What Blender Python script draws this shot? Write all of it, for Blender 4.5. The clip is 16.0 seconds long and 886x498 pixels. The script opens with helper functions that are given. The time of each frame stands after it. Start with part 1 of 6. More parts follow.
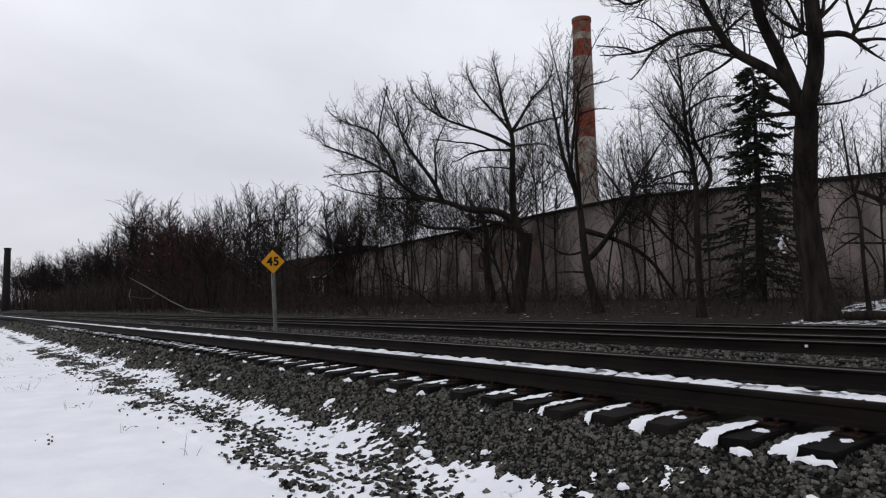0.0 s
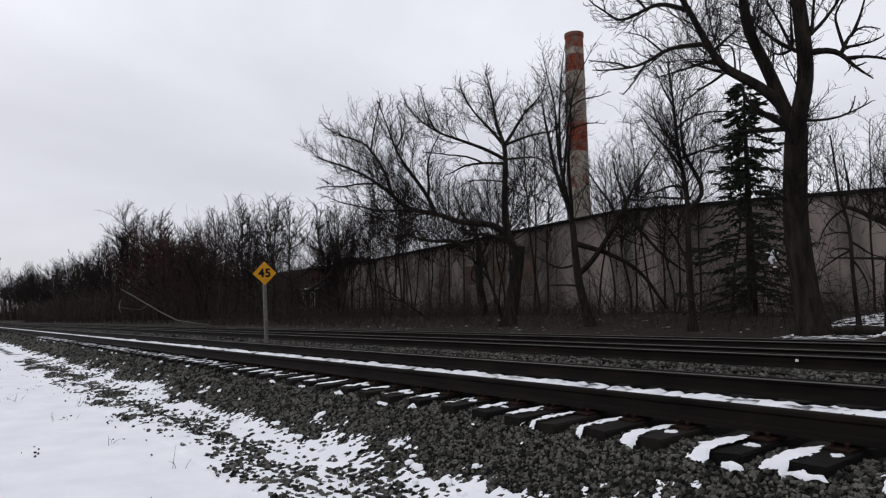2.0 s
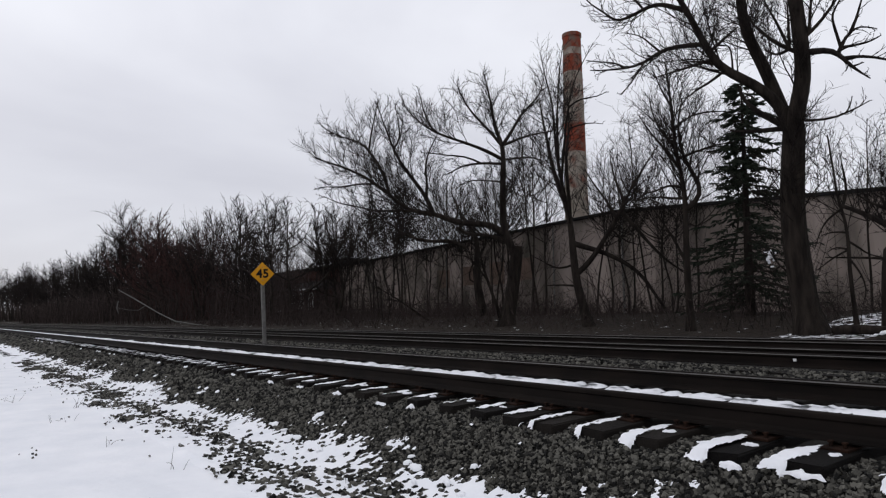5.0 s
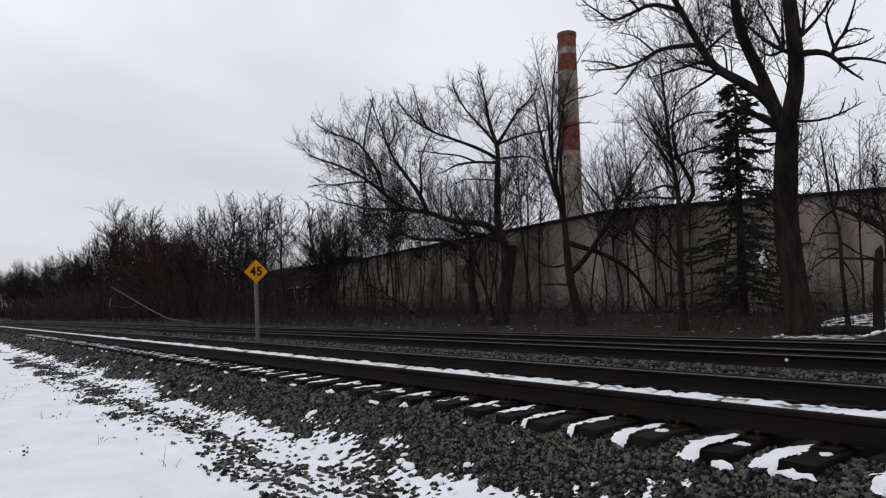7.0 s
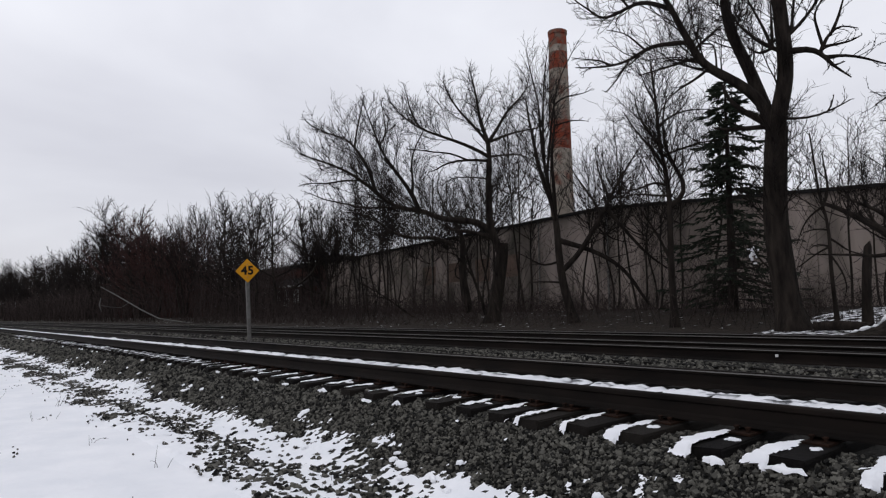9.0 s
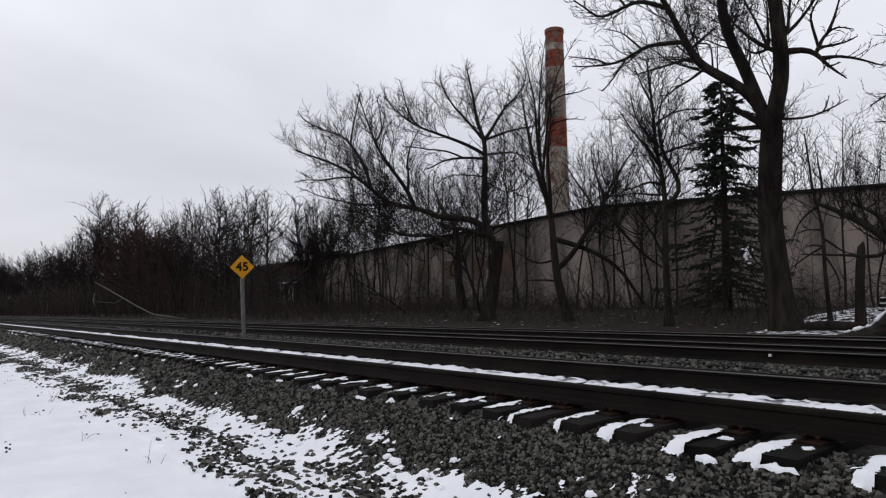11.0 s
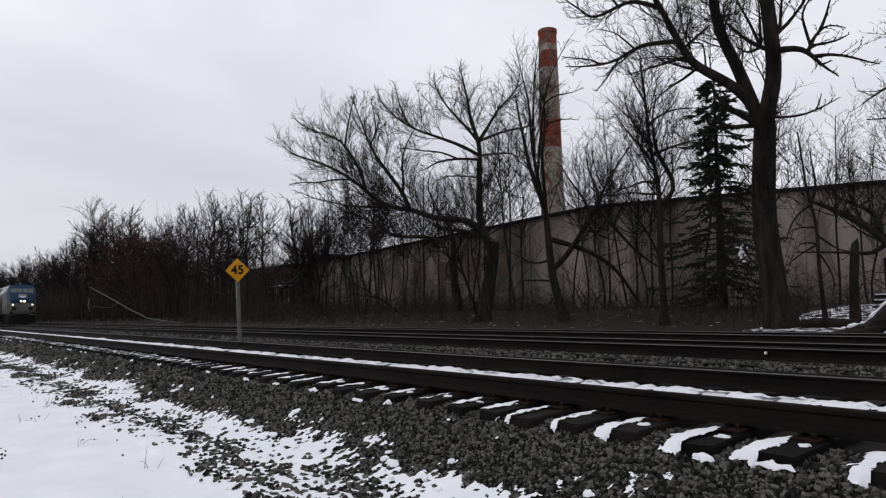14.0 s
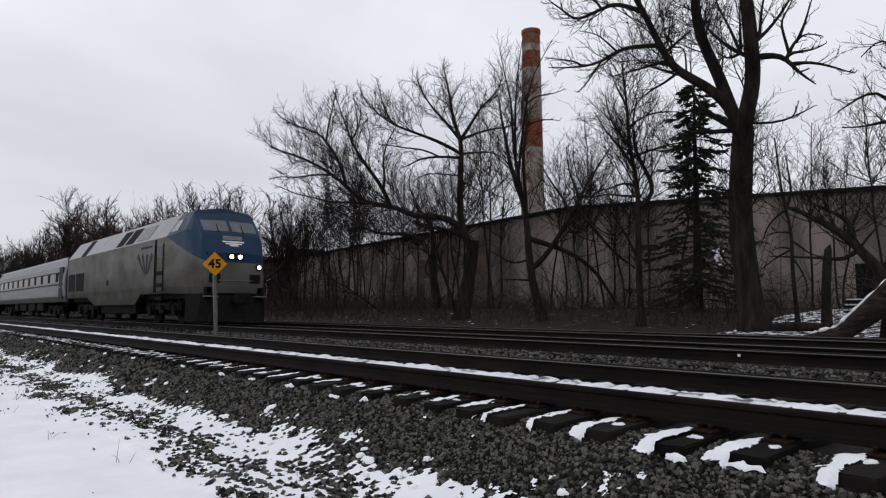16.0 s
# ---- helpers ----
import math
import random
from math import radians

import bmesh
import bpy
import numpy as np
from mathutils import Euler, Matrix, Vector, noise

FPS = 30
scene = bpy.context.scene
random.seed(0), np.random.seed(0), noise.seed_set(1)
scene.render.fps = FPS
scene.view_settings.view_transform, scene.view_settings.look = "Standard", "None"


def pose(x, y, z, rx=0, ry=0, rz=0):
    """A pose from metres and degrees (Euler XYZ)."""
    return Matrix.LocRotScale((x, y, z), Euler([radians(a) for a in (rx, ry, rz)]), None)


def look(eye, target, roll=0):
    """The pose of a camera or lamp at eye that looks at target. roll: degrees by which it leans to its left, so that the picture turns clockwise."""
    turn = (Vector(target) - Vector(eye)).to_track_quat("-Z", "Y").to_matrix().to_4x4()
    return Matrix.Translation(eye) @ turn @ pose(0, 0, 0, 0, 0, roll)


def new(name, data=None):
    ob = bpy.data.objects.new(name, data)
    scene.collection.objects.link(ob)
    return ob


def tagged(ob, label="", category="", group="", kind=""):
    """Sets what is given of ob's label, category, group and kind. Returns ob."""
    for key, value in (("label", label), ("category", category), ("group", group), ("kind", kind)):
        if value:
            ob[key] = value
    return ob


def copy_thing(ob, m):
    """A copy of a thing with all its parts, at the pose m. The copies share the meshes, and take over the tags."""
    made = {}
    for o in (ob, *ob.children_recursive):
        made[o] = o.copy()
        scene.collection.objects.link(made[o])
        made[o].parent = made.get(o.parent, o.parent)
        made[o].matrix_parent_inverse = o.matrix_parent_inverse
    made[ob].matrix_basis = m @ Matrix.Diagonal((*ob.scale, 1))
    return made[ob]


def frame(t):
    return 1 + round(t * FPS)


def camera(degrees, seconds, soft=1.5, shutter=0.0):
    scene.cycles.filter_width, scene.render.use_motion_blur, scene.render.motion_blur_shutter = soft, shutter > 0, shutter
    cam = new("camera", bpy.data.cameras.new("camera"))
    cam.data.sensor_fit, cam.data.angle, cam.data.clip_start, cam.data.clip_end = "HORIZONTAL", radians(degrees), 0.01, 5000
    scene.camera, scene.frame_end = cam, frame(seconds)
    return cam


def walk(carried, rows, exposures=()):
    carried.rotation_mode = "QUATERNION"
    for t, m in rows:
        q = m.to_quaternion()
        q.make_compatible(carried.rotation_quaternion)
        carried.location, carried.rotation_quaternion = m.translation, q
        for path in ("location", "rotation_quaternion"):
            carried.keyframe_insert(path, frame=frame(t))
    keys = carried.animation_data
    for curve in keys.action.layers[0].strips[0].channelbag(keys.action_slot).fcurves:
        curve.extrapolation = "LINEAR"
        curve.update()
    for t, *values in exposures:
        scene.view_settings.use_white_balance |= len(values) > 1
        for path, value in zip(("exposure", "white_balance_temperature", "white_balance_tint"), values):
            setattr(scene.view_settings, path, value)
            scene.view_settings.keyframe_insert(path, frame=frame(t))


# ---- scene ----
from math import cos, pi, sin

from mathutils.bvhtree import BVHTree

# ---- camera: held by hand at one spot, turning a little ----
EYE = 1.6
cam = camera(65.8, 16.0, soft=1.2)
TURNS = [
    (0.0, 94.62, 0.80, 54.47),
    (0.5, 94.43, 0.84, 54.44),
    (1.0, 94.77, 1.01, 54.56),
    (1.5, 95.28, 0.66, 54.13),
    (2.0, 95.66, 0.51, 53.80),
    (2.5, 96.08, 0.51, 53.58),
    (3.0, 95.90, 0.49, 53.74),
    (3.5, 95.78, 0.43, 53.50),
    (4.0, 95.59, 0.64, 53.75),
    (6.5, 95.76, 0.40, 53.26),
    (7.0, 95.56, 0.37, 53.13),
    (7.5, 95.48, 0.45, 53.17),
    (8.0, 95.79, 0.63, 53.27),
    (8.5, 95.50, 0.69, 52.64),
    (9.0, 95.40, 0.71, 52.47),
    (11.5, 95.11, 0.33, 51.97),
    (12.0, 94.94, 0.70, 52.18),
    (12.5, 95.00, 1.06, 52.39),
    (13.0, 94.93, 1.14, 52.28),
    (13.5, 95.22, 0.97, 52.08),
    (14.0, 95.29, 0.94, 51.72),
    (14.5, 95.03, 0.73, 51.26),
    (15.0, 95.45, 0.60, 50.43),
    (15.5, 95.10, 0.30, 50.15),
    (16.0, 95.09, -0.02, 49.93),
]
walk(cam, [(t, pose(0, 0, EYE, rx, ry, rz)) for t, rx, ry, rz in TURNS], exposures=[(0.0, 0.0), (16.0, 0.0)])

# ---- overcast winter daylight ----
world = bpy.data.worlds.new("overcast_sky")
scene.world = world
world.use_nodes = True
wn, wl = world.node_tree.nodes, world.node_tree.links
wn.clear()


def wnode(kind, **values):
    n = wn.new(kind)
    for k, v in values.items():
        n.inputs[k].default_value = v
    return n


sky = wn.new("ShaderNodeTexSky")
sky.sky_type, sky.sun_disc = "NISHITA", False
sky.sun_elevation, sky.sun_rotation = radians(32), radians(-110)
sky_level = wn.new("ShaderNodeVectorMath")
sky_level.operation = "SCALE"
sky_level.inputs["Scale"].default_value = 0.10
wl.new(sky.outputs["Color"], sky_level.inputs[0])
coords = wn.new("ShaderNodeTexCoord")
stretch = wn.new("ShaderNodeMapping")
stretch.inputs["Scale"].default_value = (1.0, 1.0, 2.6)
wl.new(coords.outputs["Generated"], stretch.inputs["Vector"])
clouds = wnode("ShaderNodeTexNoise", Scale=1.3, Detail=5.0, Roughness=0.5, Distortion=0.4)
wl.new(stretch.outputs["Vector"], clouds.inputs["Vector"])
cloud_ramp = wn.new("ShaderNodeValToRGB")
cloud_ramp.color_ramp.elements[0].position, cloud_ramp.color_ramp.elements[0].color = 0.36, (0.715, 0.722, 0.79, 1)
cloud_ramp.color_ramp.elements[1].position, cloud_ramp.color_ramp.elements[1].color = 0.66, (0.935, 0.948, 1.01, 1)
wl.new(clouds.outputs["Fac"], cloud_ramp.inputs["Fac"])
# the overcast grows greyer towards the horizon all round
height = wn.new("ShaderNodeSeparateXYZ")
wl.new(coords.outputs["Generated"], height.inputs[0])
grey = wn.new("ShaderNodeValToRGB")
grey.color_ramp.elements[0].position, grey.color_ramp.elements[0].color = 0.0, (0.80, 0.795, 0.81, 1)
grey.color_ramp.elements[1].position, grey.color_ramp.elements[1].color = 0.42, (1.05, 1.05, 1.05, 1)
wl.new(height.outputs["Z"], grey.inputs["Fac"])
layered = wn.new("ShaderNodeMixRGB")
layered.blend_type, layered.inputs["Fac"].default_value = "MULTIPLY", 1.0
wl.new(cloud_ramp.outputs["Color"], layered.inputs["Color1"])
wl.new(grey.outputs["Color"], layered.inputs["Color2"])
cover = wn.new("ShaderNodeMixRGB")
cover.inputs["Fac"].default_value = 0.94
wl.new(sky_level.outputs["Vector"], cover.inputs["Color1"])
wl.new(layered.outputs["Color"], cover.inputs["Color2"])
background = wnode("ShaderNodeBackground", Strength=1.0)
wl.new(cover.outputs["Color"], background.inputs["Color"])
wl.new(background.outputs["Background"], wn.new("ShaderNodeOutputWorld").inputs["Surface"])
sun = new("sun", bpy.data.lights.new("sun", "SUN"))
sun.data.energy, sun.data.angle, sun.data.color = 0.25, radians(40), (1.0, 0.97, 0.93)
sun.matrix_world = look((-40, -60, 60), (0, 0, 0))


# ---- materials ----
def material(name, dark, light, scale=8.0, rough=0.8, metal=0.0, bump=0.3, bump_scale=60.0, depth=0.01,
             stain=None, stain_scale=1.2, stain_at=(0.5, 0.7), per_object=0.0, per_island=0.0, space="Object", stretch_by=(1, 1, 1), spec=0.12):
    """Two-scale procedural surface: grain between two colours, stains of a third, fine relief."""
    m = bpy.data.materials.new(name)
    m.use_nodes = True
    n, l = m.node_tree.nodes, m.node_tree.links
    b = n["Principled BSDF"]
    b.inputs["Roughness"].default_value, b.inputs["Metallic"].default_value = rough, metal
    b.inputs["Specular IOR Level"].default_value = spec
    c = n.new("ShaderNodeTexCoord")
    p = n.new("ShaderNodeMapping")
    p.inputs["Scale"].default_value = stretch_by
    l.new(c.outputs[space], p.inputs["Vector"])
    t = n.new("ShaderNodeTexNoise")
    t.inputs["Scale"].default_value, t.inputs["Detail"].default_value = scale, 5.0
    l.new(p.outputs["Vector"], t.inputs["Vector"])
    r = n.new("ShaderNodeValToRGB")
    r.color_ramp.elements[0].position, r.color_ramp.elements[1].position = 0.3, 0.7
    r.color_ramp.elements[0].color, r.color_ramp.elements[1].color = (*dark, 1), (*light, 1)
    fac = t.outputs["Fac"]
    for amount, kind, out in ((per_object, "ShaderNodeObjectInfo", "Random"), (per_island, "ShaderNodeNewGeometry", "Random Per Island")):
        if amount:
            g = n.new(kind)
            x = n.new("ShaderNodeMix")
            x.inputs["Factor"].default_value = amount
            l.new(fac, x.inputs[2])
            l.new(g.outputs[out], x.inputs[3])
            fac = x.outputs[0]
    l.new(fac, r.inputs["Fac"])
    colour = r.outputs["Color"]
    if stain:
        s = n.new("ShaderNodeTexNoise")
        s.inputs["Scale"].default_value, s.inputs["Detail"].default_value = stain_scale, 6.0
        l.new(p.outputs["Vector"], s.inputs["Vector"])
        k = n.new("ShaderNodeMapRange")
        k.inputs["From Min"].default_value, k.inputs["From Max"].default_value = stain_at
        l.new(s.outputs["Fac"], k.inputs["Value"])
        x = n.new("ShaderNodeMixRGB")
        x.inputs["Color2"].default_value = (*stain, 1)
        l.new(k.outputs["Result"], x.inputs["Fac"])
        l.new(colour, x.inputs["Color1"])
        colour = x.outputs["Color"]
    l.new(colour, b.inputs["Base Color"])
    if bump:
        u = n.new("ShaderNodeTexNoise")
        u.inputs["Scale"].default_value, u.inputs["Detail"].default_value = bump_scale, 4.0
        l.new(p.outputs["Vector"], u.inputs["Vector"])
        h = n.new("ShaderNodeBump")
        h.inputs["Strength"].default_value, h.inputs["Distance"].default_value = bump, depth
        l.new(u.outputs["Fac"], h.inputs["Height"])
        l.new(h.outputs["Normal"], b.inputs["Normal"])
    return m


def glowing(name, colour, strength):
    m = bpy.data.materials.new(name)
    m.use_nodes = True
    b = m.node_tree.nodes["Principled BSDF"]
    b.inputs["Base Color"].default_value = (*colour, 1)
    b.inputs["Emission Color"].default_value, b.inputs["Emission Strength"].default_value = (*colour, 1), strength
    return m


SNOW = material("snow", (0.76, 0.775, 0.81), (0.85, 0.855, 0.88), 3, 0.75, bump=0.35, bump_scale=14, depth=0.03)
GROUND = material("snowy_ground", (0.76, 0.775, 0.81), (0.85, 0.855, 0.88), 1.5, 0.8, bump=0.4, bump_scale=6, depth=0.04, space="Object")
LITTER = material("leaf_litter", (0.0095, 0.0070, 0.0056), (0.0310, 0.0235, 0.0178), 5, 0.95, bump=0.8, bump_scale=22, depth=0.05,
                  stain=(0.80, 0.81, 0.84), stain_scale=5.0, stain_at=(0.485, 0.55))
BARE_LITTER = material("bare_leaf_litter", (0.0095, 0.0070, 0.0056), (0.0310, 0.0235, 0.0178), 5, 0.95, bump=0.8, bump_scale=22, depth=0.05,
                       stain=(0.80, 0.81, 0.84), stain_scale=3.2, stain_at=(0.67, 0.72))
BALLAST_BED = material("ballast_bed", (0.0081, 0.0077, 0.0067), (0.0270, 0.0252, 0.0225), 24, 0.95, bump=1.0, bump_scale=30, depth=0.04)
STONE = material("crushed_stone", (0.0048, 0.0046, 0.0040), (0.112, 0.107, 0.092), 22, 0.85, bump=0.5, bump_scale=90, per_island=0.85,
                 stain=(0.030, 0.026, 0.020), stain_scale=20, stain_at=(0.58, 0.72), spec=0.25)
RAIL_RUST = material("rusty_rail_steel", (0.0042, 0.0032, 0.0028), (0.0130, 0.0092, 0.0074), 5, 0.8, 0.15, 0.3, 40, 0.004, stretch_by=(0.3, 1, 1))
RAIL_HEAD = material("worn_rail_head", (0.14, 0.134, 0.128), (0.23, 0.22, 0.21), 6, 0.4, 0.3, 0.1, 60, 0.001, stretch_by=(0.1, 1, 1), spec=0.5)
PLATE_RUST = material("rusty_tie_plate", (0.007, 0.004, 0.003), (0.026, 0.0125, 0.008), 14, 0.9, 0.1, 0.4, 60, 0.003)
TIE = material("creosoted_wood", (0.0030, 0.0025, 0.0025), (0.0140, 0.0115, 0.0095), 9, 0.85, bump=0.7, bump_scale=30, depth=0.012,
               per_object=0.35, stretch_by=(6, 0.7, 6))
BARK = material("dark_bark", (0.0072, 0.0056, 0.0048), (0.0310, 0.0248, 0.0205), 7, 0.95, bump=1.0, bump_scale=13, depth=0.09, stretch_by=(1, 1, 0.22))
TWIG = material("thin_twigs", (0.0065, 0.0051, 0.0047), (0.0187, 0.0145, 0.0127), 4, 0.95, bump=0.0)
BRUSH = material("brown_brush", (0.0205, 0.0158, 0.0146), (0.0590, 0.0450, 0.0410), 3, 0.95, bump=0.0, per_island=0.6)
RED_TWIG = material("reddish_twigs", (0.0273, 0.0137, 0.0118), (0.0637, 0.0328, 0.0291), 3, 0.95, bump=0.0, per_island=0.6)
NEEDLE = material("spruce_needles", (0.0090, 0.0135, 0.0090), (0.0300, 0.0370, 0.0250), 8, 0.9, bump=0.0, per_island=0.5)
OLD_BARK = material("weathered_grey_bark", (0.009, 0.0075, 0.0065), (0.044, 0.037, 0.031), 9, 0.95, bump=1.0, bump_scale=16, depth=0.08, stretch_by=(0.3, 1, 1))
WALL = material("weathered_concrete", (0.156, 0.130, 0.116), (0.325, 0.271, 0.243), 0.7, 0.95, bump=0.4, bump_scale=6, depth=0.03,
                stain=(0.066, 0.060, 0.050), stain_scale=0.45, stain_at=(0.44, 0.70), per_object=0.30, stretch_by=(1.2, 1, 0.35))
INFILL = material("reddish_block_infill", (0.085, 0.060, 0.048), (0.175, 0.122, 0.098), 1.6, 0.95, bump=0.5, bump_scale=9, depth=0.03, stain=(0.05, 0.045, 0.035), stain_scale=0.8, stain_at=(0.5, 0.7))
ROOF = material("dark_roof_edge", (0.0072, 0.0072, 0.0078), (0.0210, 0.0204, 0.0204), 2, 0.8, bump=0.2)
BRICK = material("old_red_brick", (0.0300, 0.0115, 0.0090), (0.0600, 0.0235, 0.0180), 3, 0.9, bump=0.5, bump_scale=20)
STACK_RED = material("faded_red_bands", (0.1238, 0.0264, 0.0149), (0.2145, 0.0512, 0.0281), 0.5, 0.9, bump=0.4, bump_scale=3, depth=0.1,
                     stain=(0.1200, 0.0900, 0.0713), stain_scale=0.8, stain_at=(0.44, 0.66))
STACK_PALE = material("weathered_pale_brick", (0.1600, 0.1370, 0.1130), (0.3000, 0.2620, 0.2220), 0.6, 0.9, bump=0.5, bump_scale=3, depth=0.1,
                      stain=(0.1400, 0.0560, 0.0390), stain_scale=0.55, stain_at=(0.50, 0.66))
YELLOW = material("yellow_sign_sheet", (0.4960, 0.2160, 0.0064), (0.5760, 0.2640, 0.0112), 5, 0.5, bump=0.05, stain=(0.3600, 0.1600, 0.0160), stain_scale=4, stain_at=(0.6, 0.85))
BLACK = material("black_paint", (0.008, 0.008, 0.008), (0.016, 0.015, 0.015), 8, 0.7, bump=0.1, spec=0.03)
POST = material("galvanised_post", (0.1190, 0.1155, 0.1085), (0.1960, 0.1890, 0.1820), 10, 0.6, 0.4, 0.2, 60)
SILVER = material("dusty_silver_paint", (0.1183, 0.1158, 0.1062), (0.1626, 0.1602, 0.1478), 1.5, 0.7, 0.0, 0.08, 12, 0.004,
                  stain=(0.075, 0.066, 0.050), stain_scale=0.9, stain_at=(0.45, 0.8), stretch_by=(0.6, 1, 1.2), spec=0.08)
ROOF_SILVER = material("pale_silver_roof", (0.1953, 0.2000, 0.2046), (0.2604, 0.2651, 0.2697), 2, 0.45, 0.2, 0.05, 12, 0.004, spec=0.4)
BLUE = material("blue_cab_paint", (0.0055, 0.0215, 0.0510), (0.0085, 0.0300, 0.0680), 2, 0.45, 0.0, 0.05, 12, 0.003, spec=0.16)
STEEL = material("fluted_stainless_steel", (0.098, 0.103, 0.108), (0.150, 0.156, 0.162), 3, 0.42, 0.55, 0.1, 20, 0.004, stretch_by=(0.2, 1, 3), spec=0.4)
UNDER = material("sooty_underframe", (0.0030, 0.0030, 0.0030), (0.0110, 0.0100, 0.0090), 6, 0.85, bump=0.5, bump_scale=30)
DARK_GLASS = material("dark_window_glass", (0.010, 0.011, 0.013), (0.018, 0.020, 0.022), 2, 0.15, bump=0.0, spec=0.1)
# cab glass with the reflected sky painted in as a paler base colour
SKY_TINT_GLASS = material("sky_tinted_glass", (0.045, 0.058, 0.066), (0.070, 0.086, 0.096), 2, 0.12, bump=0.0, spec=0.5)
WHITE = material("white_paint", (0.70, 0.70, 0.70), (0.80, 0.80, 0.80), 5, 0.5, bump=0.05)
GREY_MARK = material("grey_blue_marking", (0.0210, 0.0255, 0.0300), (0.0300, 0.0345, 0.0390), 5, 0.6, bump=0.0, spec=0.05)
LIT = glowing("lit_headlight", (1.0, 0.88, 0.66), 6.0)
LIT_SOFT = glowing("lit_ditch_light", (1.0, 0.80, 0.56), 3.4)



def darken_low(m, colour, low, high):
    """Mixes a darker colour into a vehicle towards its bottom, broken up by noise."""
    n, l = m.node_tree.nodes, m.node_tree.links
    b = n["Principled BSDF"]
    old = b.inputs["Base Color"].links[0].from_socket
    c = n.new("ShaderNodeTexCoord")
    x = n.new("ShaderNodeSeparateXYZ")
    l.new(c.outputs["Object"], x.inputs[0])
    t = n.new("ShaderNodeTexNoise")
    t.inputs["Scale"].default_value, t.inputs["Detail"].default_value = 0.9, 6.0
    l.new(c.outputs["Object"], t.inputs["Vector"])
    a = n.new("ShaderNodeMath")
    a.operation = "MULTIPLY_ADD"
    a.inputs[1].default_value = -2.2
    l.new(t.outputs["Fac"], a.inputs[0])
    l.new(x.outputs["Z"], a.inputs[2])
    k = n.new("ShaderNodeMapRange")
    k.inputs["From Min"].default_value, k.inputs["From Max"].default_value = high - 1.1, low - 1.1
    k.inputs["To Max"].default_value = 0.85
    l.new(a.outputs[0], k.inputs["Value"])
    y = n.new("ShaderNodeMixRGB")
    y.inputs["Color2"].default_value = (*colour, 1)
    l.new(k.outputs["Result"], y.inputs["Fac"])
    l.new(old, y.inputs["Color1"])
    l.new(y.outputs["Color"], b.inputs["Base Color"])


darken_low(SILVER, (0.022, 0.019, 0.014), 0.9, 2.9)
darken_low(STEEL, (0.05, 0.048, 0.044), 0.6, 1.5)


# ---- mesh helpers ----
def mesh_object(name, verts, faces, mat, parent=None, label="", smooth=False):
    me = bpy.data.meshes.new(name)
    me.from_pydata(verts, [], faces)
    me.materials.append(mat)
    if smooth:
        me.polygons.foreach_set("use_smooth", [True] * len(me.polygons))
    me.update()
    ob = new(name, me)
    if parent:
        ob.parent = parent
    if label:
        ob["label"] = label
    return ob


def part(name, bm, mat, parent=None, label="", smooth=False):
    """Links a bmesh as one mesh object under a thing or a part."""
    me = bpy.data.meshes.new(name)
    bmesh.ops.recalc_face_normals(bm, faces=bm.faces)
    for f in bm.faces:
        f.smooth = smooth
    bm.to_mesh(me)
    bm.free()
    me.materials.append(mat)
    ob = new(name, me)
    if parent:
        ob.parent = parent
    if label:
        ob["label"] = label
    return ob


def share(name, data, parent, m):
    """One more object on shared mesh data."""
    ob = new(name, data)
    ob.parent = parent
    ob.matrix_basis = m
    return ob


def empty(name, m=Matrix(), **tags):
    ob = new(name)
    ob.matrix_basis = m
    return tagged(ob, **tags)


def box(x0, x1, y0, y1, z0, z1, bevel=0.0, bm=None):
    bm = bm or bmesh.new()
    made = bmesh.ops.create_cube(bm, size=1.0)["verts"]
    for v in made:
        v.co = Vector((x0 + (v.co.x + 0.5) * (x1 - x0), y0 + (v.co.y + 0.5) * (y1 - y0), z0 + (v.co.z + 0.5) * (z1 - z0)))
    if bevel:
        edges = list({e for v in made for e in v.link_edges})
        bmesh.ops.bevel(bm, geom=edges, offset=bevel, segments=2, affect="EDGES", profile=0.6)
    return bm


def tube(p0, p1, r0, r1=None, sides=12, bm=None):
    bm = bm or bmesh.new()
    p0, p1 = Vector(p0), Vector(p1)
    d = p1 - p0
    m = Matrix.Translation((p0 + p1) / 2) @ d.to_track_quat("Z", "Y").to_matrix().to_4x4()
    bmesh.ops.create_cone(bm, cap_ends=True, segments=sides, radius1=r0, radius2=r0 if r1 is None else r1, depth=d.length, matrix=m)
    return bm


def extrude_profile(profile, xs, closed=True):
    """A profile of (y, z) points swept along the given x stations; each station may carry an offset function."""
    verts, faces, n = [], [], len(profile)
    for x in xs:
        verts += [(x, y, z) for y, z in profile]
    for i in range(len(xs) - 1):
        for j in range(n if closed else n - 1):
            a, b = i * n + j, i * n + (j + 1) % n
            faces.append((a, b, b + n, a + n))
    if closed:
        faces += [tuple(range(n)), tuple(range(len(verts) - 1, len(verts) - 1 - n, -1))]
    return verts, faces


def loft(sections, cap=True):
    """Joins rings of points with the same count."""
    bm = bmesh.new()
    rings = [[bm.verts.new(p) for p in ring] for ring in sections]
    n = len(rings[0])
    for a, b in zip(rings, rings[1:]):
        for j in range(n):
            bm.faces.new((a[j], a[(j + 1) % n], b[(j + 1) % n], b[j]))
    if cap:
        bm.faces.new(rings[0][::-1])
        bm.faces.new(rings[-1])
    return bm


